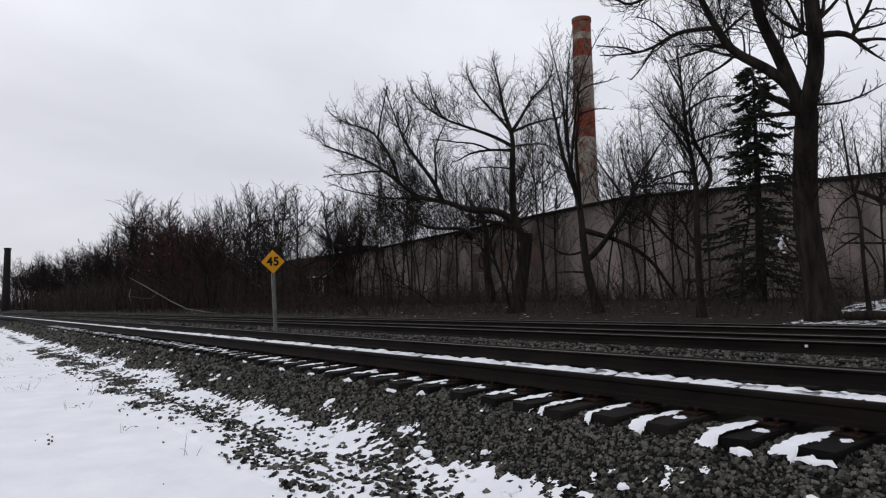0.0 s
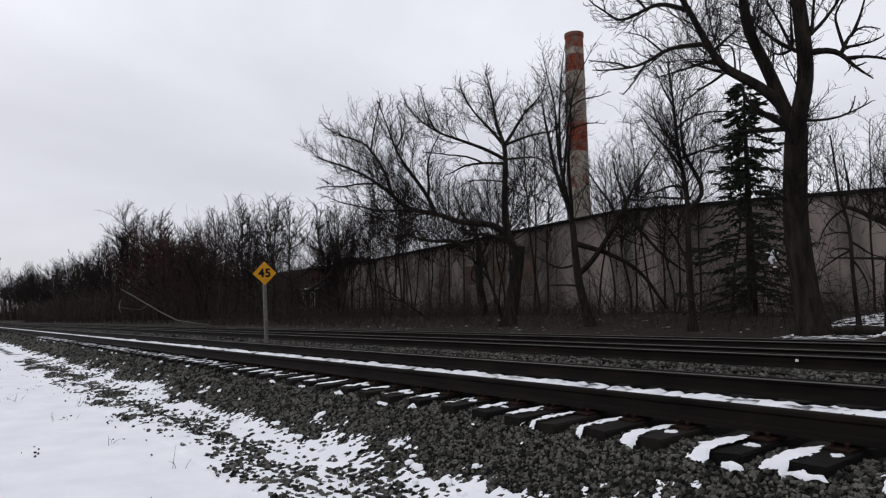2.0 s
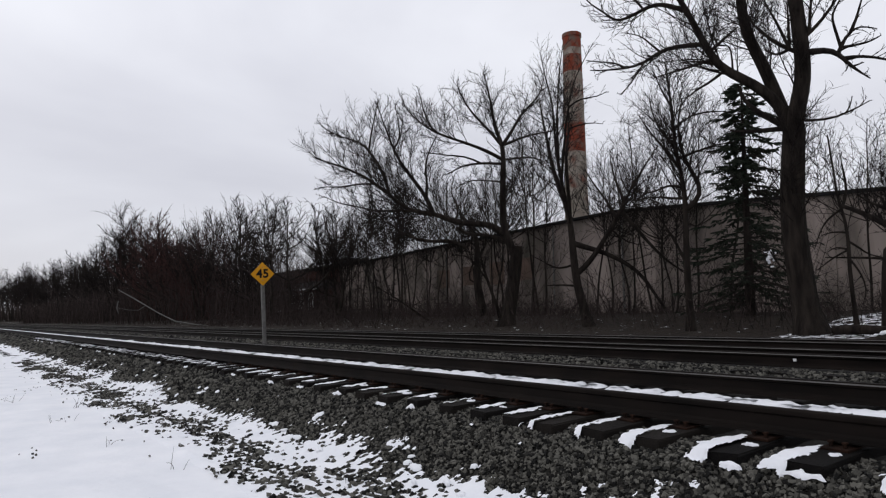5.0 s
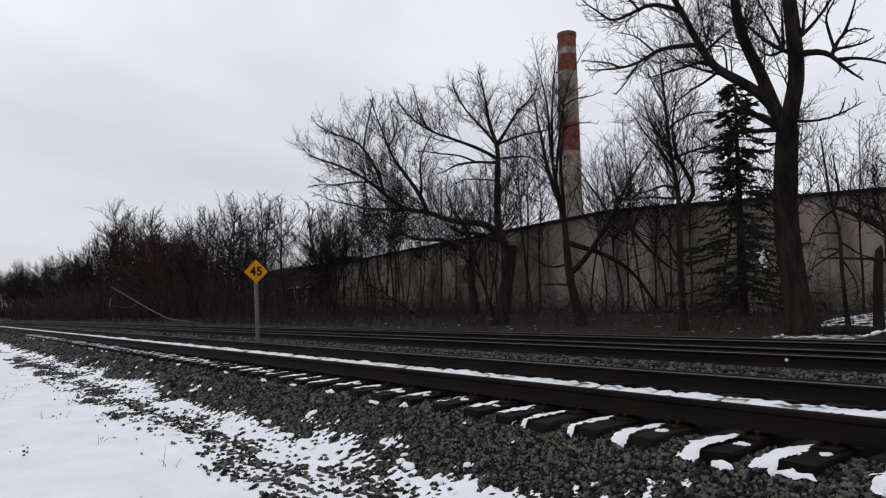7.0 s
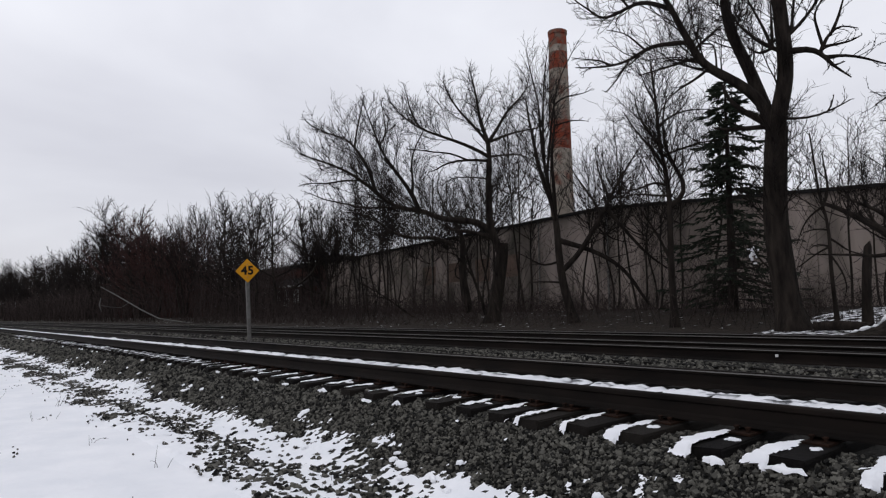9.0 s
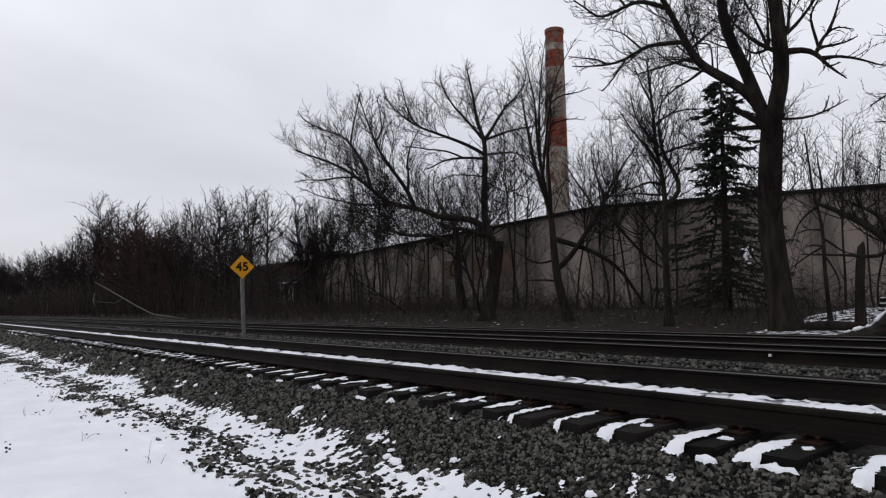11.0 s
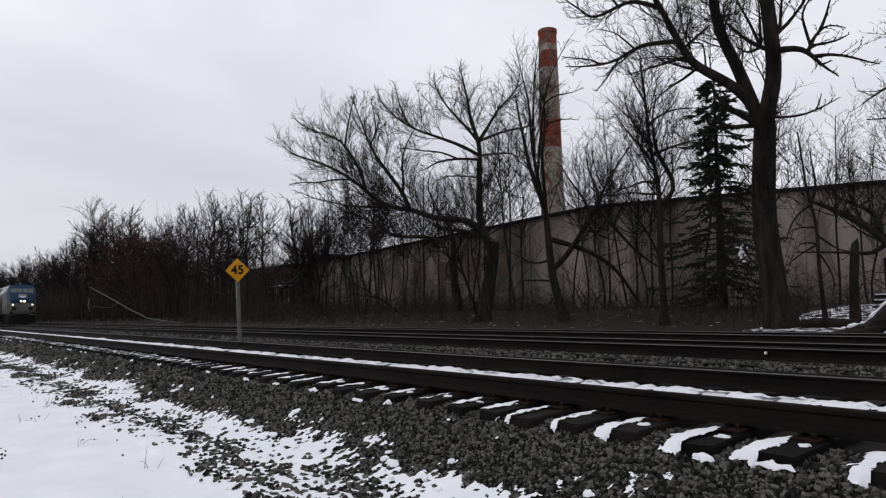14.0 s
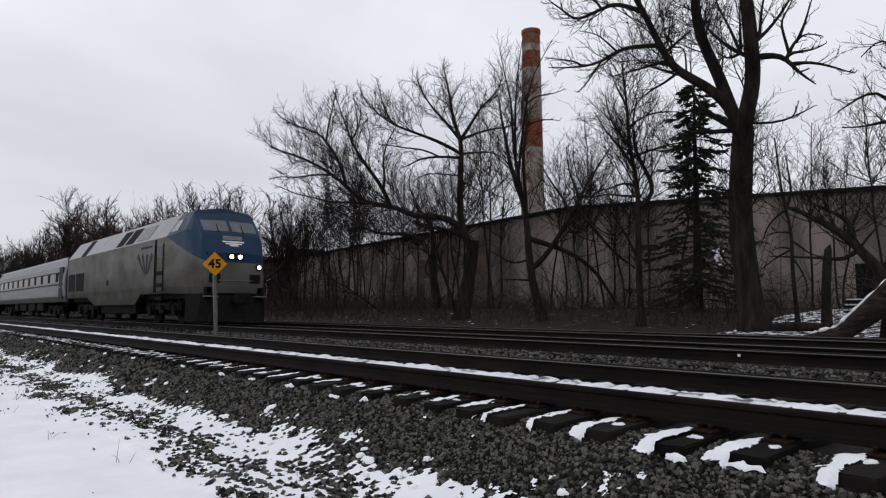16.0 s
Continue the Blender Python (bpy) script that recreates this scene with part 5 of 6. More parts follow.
def woods():
    """The belt of bare trees down the line, a few kinds repeated."""
    kinds = [bare_tree("tree", "bare grey-brown tree in a belt of woods beside the line", (-70 - 3 * i, 25, 1.0), free_limbs(100 + i, 10.0, 4.4, 1 + i % 3, 0.013), 200 + i,
                       dense=(2.7, 3.8, 4.4), thick=0.021, group="belt of bare trees", deep=2.2, steps=(5, 3, 2)) for i in range(5)]
    red = bare_tree("tree", "dense reddish-brown bare tree in a belt of woods", (-92, 23, 1.0), free_limbs(131, 9.0, 5.0, 3), 231, dense=(2.6, 3.6, 4.2), thick=0.026, deep=2.2, steps=(5, 3, 2),
                    group="belt of bare trees", twig=RED_TWIG)
    slim = [bare_tree("tree", "slim many-stemmed bare tree before the factory", (-30 - 3 * i, 23, 1.0), free_limbs(300 + i, 10.0, 4.0, 1 + i % 2, 0.006, 4), 400 + i,
                      dense=(3.0, 4.0, 4.8), thick=0.0095, group="slim bare trees", deep=2.0, steps=(5, 3, 2)) for i in range(3)]
    twiggy = [bare_tree("tree", "bare tree with a dense crown of fine twigs", (-40 - 3 * i, 30, 1.3), free_limbs(350 + i, 10.0, 4.2, 1 + i, 0.0065, 4), 450 + i,
                        dense=(2.9, 3.8, 4.6), thick=0.0115, group="slim bare trees", deep=2.0, steps=(5, 3, 2)) for i in range(2)]
    rng = random.Random(77)
    spots = [(-17.3, 1.02), (-14, 0.93), (-12, 0.82), (-10.2, 0.72), (-8.9, 0.70), (-7.6, 0.62), (-6.6, 0.62), (-5.5, 0.68), (-5.0, 0.75), (-4.55, 0.62), (-3.75, 0.50),
             (-3.45, 0.52), (-3.1, 0.53), (-2.87, 0.545), (-2.65, 0.50), (-2.47, 0.50), (-2.28, 0.46), (-1.93, 0.36),
             (-2.75, 0.54), (-3.3, 0.53), (-3.95, 0.50), (-4.3, 0.56), (-4.75, 0.68), (-5.3, 0.72), (-5.9, 0.66), (-7.1, 0.62), (-8.2, 0.66), (-11.0, 0.76)]
    for a, b in spots:
        y = rng.uniform(22, 27)
        k = kinds[rng.randrange(5)]
        high = 1.05 * (b * y + 0.6) / 10.4
        m = pose(a * y, y, 1.0, 0, 0, math.degrees(math.atan2(y, a * y)) - 90 + rng.uniform(-50, 50))
        ob = copy_thing(k, m)
        ob.scale = (high * rng.uniform(0.85, 1.1),) * 2 + (high,)
    for i in range(26):
        a = -2.4 - 14 * rng.random() ** 1.7
        y = rng.uniform(25, 46)
        high = rng.uniform(0.75, 1.0) * np.interp(-a, [2, 2.9, 4, 5, 7, 17], [0.40, 0.50, 0.46, 0.64, 0.60, 0.98]) * y / 10.4
        ob = copy_thing(kinds[rng.randrange(5)], pose(a * y, y, 1.0, 0, 0, rng.uniform(0, 360)))
        ob.scale = (high * 1.1, high * 1.1, high)
    for k, (a, y, b) in zip(kinds, ((-2.95, 30, 0.42), (-2.6, 24, 0.42), (-3.3, 23, 0.44), (-5.2, 24, 0.66), (-6.2, 23, 0.56))):
        high = (b * y + 0.6) / 10.4
        k.matrix_basis = pose(a * y, y, 1.0, 0, 0, 20)
        k.scale = (high, high, high)
    # more trees of the same kinds stand between the large ones and the factory
    for a, b, y in ((-1.78, 0.34, 25), (-1.62, 0.30, 22), (-1.5, 0.36, 28), (-1.22, 0.33, 29), (-1.02, 0.44, 29), (-0.84, 0.34, 30), (-0.66, 0.36, 30), (-0.30, 0.30, 31)):
        high = (b * y + 0.6) / 10.4
        ob = copy_thing(slim[rng.randrange(3)], pose(a * y, y, 1.0, 0, 0, rng.uniform(0, 360)))
        ob.scale = (high, high, high)
    for a, b, y in ((-2.05, 0.33, 29), (-1.98, 0.31, 30), (-1.90, 0.36, 27), (-1.66, 0.40, 26), (-1.55, 0.44, 27), (-1.34, 0.38, 30), (-1.28, 0.36, 31), (-0.70, 0.30, 31), (-0.36, 0.24, 31), (-1.83, 0.36, 31), (-1.70, 0.36, 28), (-1.60, 0.40, 31), (-1.50, 0.36, 30), (-1.42, 0.33, 31), (-1.13, 0.40, 31), (-1.04, 0.42, 30),
                    (-0.60, 0.36, 31), (-0.87, 0.33, 31), (-0.79, 0.33, 31)):
        high = (b * y + 0.6) / 10.4
        ob = copy_thing(twiggy[rng.randrange(2)], pose(a * y, y, 1.3, 0, 0, rng.uniform(0, 360)))
        ob.scale = (high, high, high)
    for k, (a, b, y) in zip(twiggy, ((-1.76, 0.33, 29), (-1.16, 0.38, 29))):
        high = (b * y + 0.6) / 10.4
        k.matrix_basis = pose(a * y, y, 1.3, 0, 0, 20)
        k.scale = (high, high, high)
    for k, (a, b, y) in zip(slim, ((-1.36, 0.33, 27), (-0.74, 0.36, 29), (-0.40, 0.31, 30))):
        high = (b * y + 0.6) / 10.4
        k.matrix_basis = pose(a * y, y, 1.0, 0, 0, 60)
        k.scale = (high, high, high)
    y = 23.0
    red.matrix_basis = pose(-4.1 * y, y, 1.0, 0, 0, 30)
    red.scale = (1.5, 1.5, 1.6)
    copy_thing(red, pose(-3.85 * 25, 25, 1.0, 0, 0, 140)).scale = (1.6, 1.6, 1.65)


def thicket(name, label, count, x_range, y_range, high, mat, seed, lean=0.35, side=3, lift=0.02):
    """Undergrowth: thin stems with side shoots, one mesh."""
    rng = random.Random(seed)
    w = Wood()
    for _ in range(count):
        u = rng.random()
        x = x_range[0] + (x_range[1] - x_range[0]) * u
        y = rng.uniform(*y_range)
        h = high(x, y) * rng.uniform(0.35, 1.0)
        d = math.hypot(x, y)
        r = max(0.006, 0.00034 * d)
        pts = wander(rng, Vector((x, y, 0.9 + float(np.interp(y, [18.5, 20, 22, 25], [0.05, 0.16, 0.4, 0.6])))), Vector((rng.uniform(-lean, lean), rng.uniform(-lean, lean), 1)), h, 3 if lift > 0 else 7, 0.18, lift)
        r *= 1.0 if lift > 0 else 2.0
        w.tube(pts, [r * (1 - 0.7 * j / (len(pts) - 1)) for j in range(len(pts))], 3)
        for _ in range(side):
            k = rng.randrange(1, len(pts))
            sub = wander(rng, pts[k], Vector((rng.uniform(-1, 1), rng.uniform(-1, 1), rng.uniform(0.2, 1))), h * rng.uniform(0.2, 0.45), 1, 0.25, 0.05)
            w.tube(sub, [r * 0.6, r * 0.3], 3)
    return tagged(mesh_object(name, w.v, w.f, mat), label, "undergrowth", kind="stuff")


woods()
thicket("undergrowth", "tangled dark brown brush at the edge of the woods", 3900, (-230, -44), (19, 36), lambda x, y: 6.0 + 2.6 * noise.noise((x * 0.05, y * 0.1, 0)) if x / y < -2.28 else 1.6, BRUSH, 5)
thicket("undergrowth", "low brown brush and dead weeds before the factory wall", 3900, (-62, -9.5), (18.3, 32), lambda x, y: 1.25 + 0.6 * noise.noise((x * 0.3, y * 0.3, 0)), BRUSH, 6, 1.1, 4)
thicket("undergrowth", "sparse dead weeds and twigs standing in the snow", 300, (-9.5, -2), (17.6, 30), lambda x, y: 1.2, TWIG, 71, 0.9, 4)
thicket("undergrowth", "thin arching bare branches before the factory wall", 150, (-58, -4), (22, 32), lambda x, y: 5.0, BRUSH, 28, 1.0, 7, -0.10)
thicket("undergrowth", "dense tall reddish-brown brush in the woods", 750, (-108, -74), (23, 28), lambda x, y: 9.8 + 2.0 * noise.noise((x * 0.15, 0, 3)), RED_TWIG, 31, 0.2, 6)
thicket("undergrowth", "tangled dark brush beside the brick building", 620, (-86, -58), (24, 33), lambda x, y: 7.2 + 1.5 * noise.noise((x * 0.2, 0, 6)), BRUSH, 81, 0.25, 6)
thicket("undergrowth", "dense tall grey-brown brush along the line", 900, (-215, -108), (25, 36), lambda x, y: 11.0 + 4.0 * noise.noise((x * 0.07, 0, 8)), BRUSH, 32, 0.2, 5)
thicket("undergrowth", "dense dark far edge of the woods", 1700, (-420, -70), (36, 62), lambda x, y: 11.0 + 3 * noise.noise((x * 0.03, 0, 0)), BRUSH, 15, 0.25, 4)
thicket("undergrowth", "hazy brush at the far end of the line", 900, (-900, -300), (26, 90), lambda x, y: 15.0, BRUSH, 16, 0.2, 4)
thicket("undergrowth", "thin bare saplings before the factory wall", 90, (-62, -3), (21, 32), lambda x, y: 3.4, BRUSH, 8, 0.35, 8)
thicket("undergrowth", "tangled thin saplings round the spruce", 60, (-15, -9.5), (19, 22), lambda x, y: 4.6, TWIG, 9, 0.5, 8)


# ---- speed sign ----
def speed_sign():
    s = empty("speed_sign", pose(-18.45, 7.4, 0.72, 3.0, 0, 0), label="yellow diamond speed sign reading 45 on a leaning steel post", category="railway sign")
    bm = box(-0.02, 0.02, -0.045, 0.045, 0.0, 1.85, 0.004)
    box(0.0, 0.045, -0.05, -0.042, 0.0, 1.85, 0, bm)
    box(0.0, 0.045, 0.042, 0.05, 0.0, 1.85, 0, bm)
    part("post", bm, POST, s, "grey galvanised steel channel post")
    plate = part("plate", box(-0.004, 0.004, -0.235, 0.235, -0.235, 0.235, 0.003), YELLOW, s, "yellow diamond plate")
    plate.matrix_basis = pose(0.05, 0, 2.14, 0, 0, -8) @ pose(0, 0, 0, 45, 0, 0)
    text = bpy.data.curves.new("number", "FONT")
    text.body, text.size, text.extrude, text.align_x, text.align_y, text.offset, text.space_character = "45", 0.33, 0.002, "CENTER", "CENTER", 0.012, 1.08
    text.materials.append(BLACK)
    tmp = bpy.data.objects.new("number", text)
    me = bpy.data.meshes.new_from_object(tmp)
    bpy.data.objects.remove(tmp)
    number = new("number", me)
    number.parent = plate
    number.matrix_basis = pose(0, 0, 0, -45, 0, 0) @ pose(0.007, 0, 0, 90, 0, 90)
    for z in (-0.18, 0.18):
        b = part("bolt", tube((0.0, 0, 0), (0.012, 0, 0), 0.012, sides=8), POST, plate)
        b.matrix_basis = pose(0, 0, 0, -45, 0, 0) @ pose(0.002, 0, z)


speed_sign()


# ---- train ----
def on_side(skin, x0, x1, z0, z1, side, lift=0.012, n=4):
    """A thin plate that follows the side of the cab."""
    bm = bmesh.new()
    rows = []
    for i in range(n):
        for j in range(n):
            x, z = x0 + (x1 - x0) * i / (n - 1), z0 + (z1 - z0) * j / (n - 1)
            hit = skin.ray_cast(Vector((x, side * 4, z)), Vector((0, -side, 0)))[0] or Vector((x, side * 1.4, z))
            rows.append(bm.verts.new((x, hit.y + side * lift, z)))
    for i in range(n - 1):
        for j in range(n - 1):
            k = i * n + j
            bm.faces.new([rows[q] for q in (k, k + n, k + n + 1, k + 1)])
    grown = bmesh.ops.extrude_face_region(bm, geom=bm.faces[:])["geom"]
    for v in grown:
        if isinstance(v, bmesh.types.BMVert):
            v.co.y -= side * 0.03
    return bm


def on_front(skin, y0, y1, z0, z1, lift=0.014, n=5, droop=0.0):
    """A thin plate that follows the nose."""
    bm = bmesh.new()
    front, back = [], []
    for i in range(n):
        for j in range(n):
            y, z = y0 + (y1 - y0) * i / (n - 1), z0 + (z1 - z0) * j / (n - 1) - droop * abs(y0 + (y1 - y0) * i / (n - 1))
            hit = skin.ray_cast(Vector((3, y, z)), Vector((-1, 0, 0)))[0] or Vector((0, y, z))
            front.append(bm.verts.new((hit.x + lift, y, z)))
            back.append(bm.verts.new((hit.x - 0.03, y, z)))
    for i in range(n - 1):
        for j in range(n - 1):
            k = i * n + j
            bm.faces.new([front[q] for q in (k, k + n, k + n + 1, k + 1)])
            bm.faces.new([back[q] for q in (k, k + 1, k + n + 1, k + n)])
    rim = [i * n for i in range(n)] + [(n - 1) * n + j for j in range(1, n)] + [i * n + n - 1 for i in range(n - 2, -1, -1)] + [j for j in range(n - 2, 0, -1)]
    for a, b in zip(rim, rim[1:] + rim[:1]):
        bm.faces.new((front[a], back[a], back[b], front[b]))
    return bm


def loco_ring(x, half, low, break_z, shoulder, top, lean=0.0, roof=0.60):
    """One cross section; lean moves its upper points back."""
    inner = half * roof
    right = [(half * 0.97, low), (half, low + 0.25), (half, break_z), (inner + 0.04, shoulder - 0.05), (inner - 0.06, shoulder), (0.0, top)]
    pts = right + [(-a, b) for a, b in reversed(right[:-1])]
    return [(x - lean * max(0.0, (b - 2.35) / (top - 2.35)) if top > 2.4 else x, a, b) for a, b in pts]


def wheel_set(parent, x, radius):
    for side in (-1, 1):
        w = part("wheel", tube((x, side * 0.70, radius), (x, side * 0.84, radius), radius, sides=28), UNDER, parent)
        part("hub", tube((x, side * 0.84, radius), (x, side * 0.92, radius), radius * 0.42, sides=16), RAIL_RUST, w)


def truck(parent, x, base, radius):
    bm = bmesh.new()
    for side in (-1, 1):
        box(x - base / 2 - 0.65, x + base / 2 + 0.65, side * 1.05 - 0.07, side * 1.05 + 0.07, radius + 0.02, radius + 0.30, 0.03, bm)
        for k in (-0.5, 0.5):
            box(x + k * base - 0.2, x + k * base + 0.2, side * 1.12 - 0.09, side * 1.12 + 0.09, radius - 0.2, radius + 0.2, 0.03, bm)
            for d in (-0.42, 0.42):
                tube((x + k * base + d, side * 1.1, radius + 0.05), (x + k * base + d, side * 1.1, radius + 0.42), 0.09, sides=10, bm=bm)
        box(x - 0.25, x + 0.25, side * 1.1 - 0.08, side * 1.1 + 0.1, radius - 0.12, radius + 0.2, 0.03, bm)
    box(x - 0.3, x + 0.3, -1.0, 1.0, radius, radius + 0.3, 0.02, bm)
    part("truck_frame", bm, UNDER, parent)
    for k in (-0.5, 0.5):
        wheel_set(parent, x + k * base, radius)


def on_slope(x0, x1, u0, u1, half=1.52, lift=0.012, side=-1):
    """A thin plate on the slanted roof side between the wall top (u 0) and the shoulder (u 1)."""
    y0, z0, y1, z1 = half, 3.26, half * 0.60 + 0.04, 4.13
    n = Vector((0, side * (z1 - z0), (y0 - y1))).normalized()
    bm = bmesh.new()
    pts = []
    for x, u in ((x0, u0), (x1, u0), (x1, u1), (x0, u1)):
        pts.append(Vector((x, side * (y0 + (y1 - y0) * u), z0 + (z1 - z0) * u)))
    a = [bm.verts.new(p + n * lift) for p in pts]
    b = [bm.verts.new(p - n * 0.02) for p in pts]
    bm.faces.new(a)
    bm.faces.new(b[::-1])
    for j in range(4):
        bm.faces.new((a[j], b[j], b[(j + 1) % 4], a[(j + 1) % 4]))
    return bm


def locomotive():
    loco = empty("locomotive", label="silver diesel locomotive with a blue cab and lit headlights", category="locomotive")
    rings = [loco_ring(-19.0, 1.46, 1.15, 3.20, 4.10, 4.22), loco_ring(-18.8, 1.52, 1.15, 3.26, 4.18, 4.30), loco_ring(-12.0, 1.52, 1.15, 3.26, 4.18, 4.30),
             loco_ring(-5.0, 1.52, 1.15, 3.26, 4.18, 4.30), loco_ring(-2.8, 1.52, 1.15, 3.26, 4.18, 4.28), loco_ring(-1.9, 1.45, 1.12, 3.32, 4.16, 4.30, 0.0, 0.70),
             loco_ring(-1.1, 1.37, 1.10, 3.40, 4.14, 4.28, 0.0, 0.76), loco_ring(-0.35, 1.29, 1.08, 3.36, 4.00, 4.12, 0.70, 0.82), loco_ring(0.0, 1.14, 1.08, 2.90, 3.24, 3.28, 0.34, 0.90),
             loco_ring(0.10, 1.02, 1.12, 2.30, 2.52, 2.56, 0.0, 0.9)]
    bm = loft(rings)
    # the blue paint ends on a slanting line on the sides and a level line round the nose
    for co, no in (((-2.7, 0, 3.26), (0.36, 0, 0.955)), ((0, 0, 2.19), (0, 0, 1)), ((-2.7, 0, 0), (1, 0, 0))):
        bmesh.ops.bisect_plane(bm, geom=bm.verts[:] + bm.edges[:] + bm.faces[:], plane_co=co, plane_no=no)
    skin = BVHTree.FromBMesh(bm)
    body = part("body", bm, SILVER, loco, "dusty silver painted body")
    body.data.materials.append(BLUE)
    body.data.materials.append(ROOF_SILVER)
    for p in body.data.polygons:
        c = p.center
        if c.x > -2.7 and (c.x + 2.7) * 0.36 + (c.z - 3.26) * 0.955 > 0 and c.z > 2.19:
            p.material_index = 1
        elif c.z > 3.28 and c.x > -18.9:
            p.material_index = 2
    # skirt over the fuel tank and the step box under the cab
    for side in (-1, 1):
        bm = bmesh.new()
        prof = [(-14.6, 1.2), (-12.9, 0.74), (-6.4, 0.74), (-5.6, 1.2)]
        a = [bm.verts.new((x, side * 1.5, z)) for x, z in prof]
        b = [bm.verts.new((x, side * 1.30, z)) for x, z in prof]
        bm.faces.new(a)
        bm.faces.new(b[::-1])
        for j in range(4):
            bm.faces.new((a[j], b[j], b[(j + 1) % 4], a[(j + 1) % 4]))
        part("skirt", bm, SILVER, loco)
    part("fuel_tank", box(-12.6, -7.0, -1.28, 1.28, 0.35, 1.14, 0.08), UNDER, loco)
    part("underframe", box(-18.7, -0.3, -1.2, 1.2, 0.95, 1.22, 0.02), UNDER, loco)
    truck(loco, -15.9, 2.8, 0.51)
    truck(loco, -4.1, 2.8, 0.51)
    # pilot and coupler
    bm = loft([[(-0.9, -1.38, 0.12), (-0.9, 1.38, 0.12), (-0.9, 1.38, 1.10), (-0.9, -1.38, 1.10)],
               [(-0.15, -1.25, 0.12), (-0.15, 1.25, 0.12), (0.0, 1.16, 1.10), (0.0, -1.16, 1.10)],
               [(0.42, -0.75, 0.14), (0.42, 0.75, 0.14), (0.10, 0.9, 0.95), (0.10, -0.9, 0.95)]])
    part("pilot", bm, UNDER, loco, "black snow-plough pilot")
    bm = box(0.0, 0.65, -0.14, 0.14, 0.78, 1.02, 0.03)
    box(0.5, 0.85, -0.2, 0.2, 0.72, 1.08, 0.05, bm)
    part("coupler", bm, UNDER, loco)
    # windscreens lie on the slanting front
    for side in (-1, 1):
        w = part("windscreen", on_front(skin, side * 0.06, side * 1.0, 3.36, 3.78, droop=0.02), SKY_TINT_GLASS, loco)
        part("wiper", on_front(skin, side * 0.45, side * 0.48, 3.30, 3.62, 0.03, 3), BLACK, w)
        part("cab_window", on_side(skin, -2.55, -1.85, 3.42, 3.86, side), SKY_TINT_GLASS, loco)
        for x0, x1, u0, u1, m in ((-6.7, -5.0, 0.10, 0.80, DARK_GLASS), (-9.6, -8.5, 0.06, 0.86, BLACK), (-8.2, -7.0, 0.06, 0.86, BLACK), (-16.0, -15.0, 0.0, 0.96, BLACK)):
            part("grille", on_slope(x0, x1, u0, u1, side=side), m, loco)
        bm = box(-18.5, -17.0, side * 1.515, side * 1.53, 1.5, 2.42, 0.0)
        part("radiator_vent", bm, BLACK, loco)
        part("radiator_vent", box(-16.8, -15.1, side * 1.515, side * 1.53, 1.5, 2.42, 0.0), BLACK, loco)
        part("rear_gangway", box(-19.25, -18.95, side * 1.2, side * 1.35, 1.2, 3.5, 0.03), BLACK, loco)
        d = part("cab_door", box(-3.65, -2.88, side * 1.512, side * 1.532, 1.25, 3.2, 0.0), SILVER, loco)
        part("door_window", box(-3.5, -3.05, side * 1.53, side * 1.54, 2.45, 2.95, 0.0), DARK_GLASS, d)
        for x in (-3.8, -2.84):
            part("grab_rail", tube((x, side * 1.57, 1.2), (x, side * 1.57, 3.0), 0.02, sides=6), BLACK, loco)
        for z in (0.55, 0.9, 1.4, 1.85):
            part("step", box(-3.6, -2.95, side * 1.46, side * 1.56, z, z + 0.13, 0.01), BLACK, loco)
        # flat black strip that paints the shade of a ladder recess onto the side
        part("ladder_recess", box(-3.98, -3.72, side * 1.513, side * 1.535, 1.2, 3.22, 0.0), BLACK, loco, "black strip for the shade in a ladder recess")
        part("filler_cap", tube((-10.6, side * 1.515, 1.75), (-10.6, side * 1.54, 1.75), 0.14, sides=14), BLACK, loco)
        # a fan of curved grey marks
        for k in range(4):
            low, high = Vector((-5.15 + 0.10 * k, 0, 1.95)), Vector((-6.15 + 0.62 * k, 0, 2.76 - 0.02 * k))
            d = high - low
            m = part("mark", loft([[(-w, -0.006, z), (w, -0.006, z), (w, 0.006, z), (-w, 0.006, z)] for z, w in ((0, 0.02), (0.5 * d.length, 0.07), (d.length, 0.12))]), GREY_MARK, loco)
            m.matrix_basis = pose(low.x, side * 1.524, low.z, 0, math.degrees(math.atan2(d.x, d.z)), 0)
        m = part("mark", box(-0.7, 0.7, -0.005, 0.005, -0.045, 0.045, 0.0), GREY_MARK, loco)
        m.matrix_basis = pose(-5.0, side * 1.523, 3.0)
        # lamps and step boxes on the nose
        part("number_board", box(0.05, 0.12, side * 0.74 - 0.2, side * 0.74 + 0.2, 1.48, 1.80, 0.02), BLACK, loco)
        lamp = part("ditch_light", tube((0.0, side * 0.88, 2.06), (0.14, side * 0.88, 2.06), 0.12, sides=16), BLACK, loco)
        part("lens", tube((0.14, side * 0.88, 2.06), (0.16, side * 0.88, 2.06), 0.07, sides=16), LIT_SOFT, lamp)
        part("step_box", box(-0.05, 0.1, side * 0.95 - 0.14, side * 0.95 + 0.14, 1.08, 1.34, 0.02), BLACK, loco)
        part("footboard", box(-0.1, 0.35, side * 0.9 - 0.22, side * 0.9 + 0.22, 0.98, 1.02, 0.01), POST, loco)
        part("marker", box(-0.1, 0.05, side * 0.98 - 0.05, side * 0.98 + 0.05, 2.42, 2.54, 0.01), BLACK, loco)
    lamp = part("headlight", box(-0.1, 0.12, -0.32, 0.32, 2.28, 2.54, 0.05), BLACK, loco)
    for side in (-1, 1):
        part("lens", tube((0.12, side * 0.155, 2.41), (0.14, side * 0.155, 2.41), 0.075, sides=20), LIT, lamp)
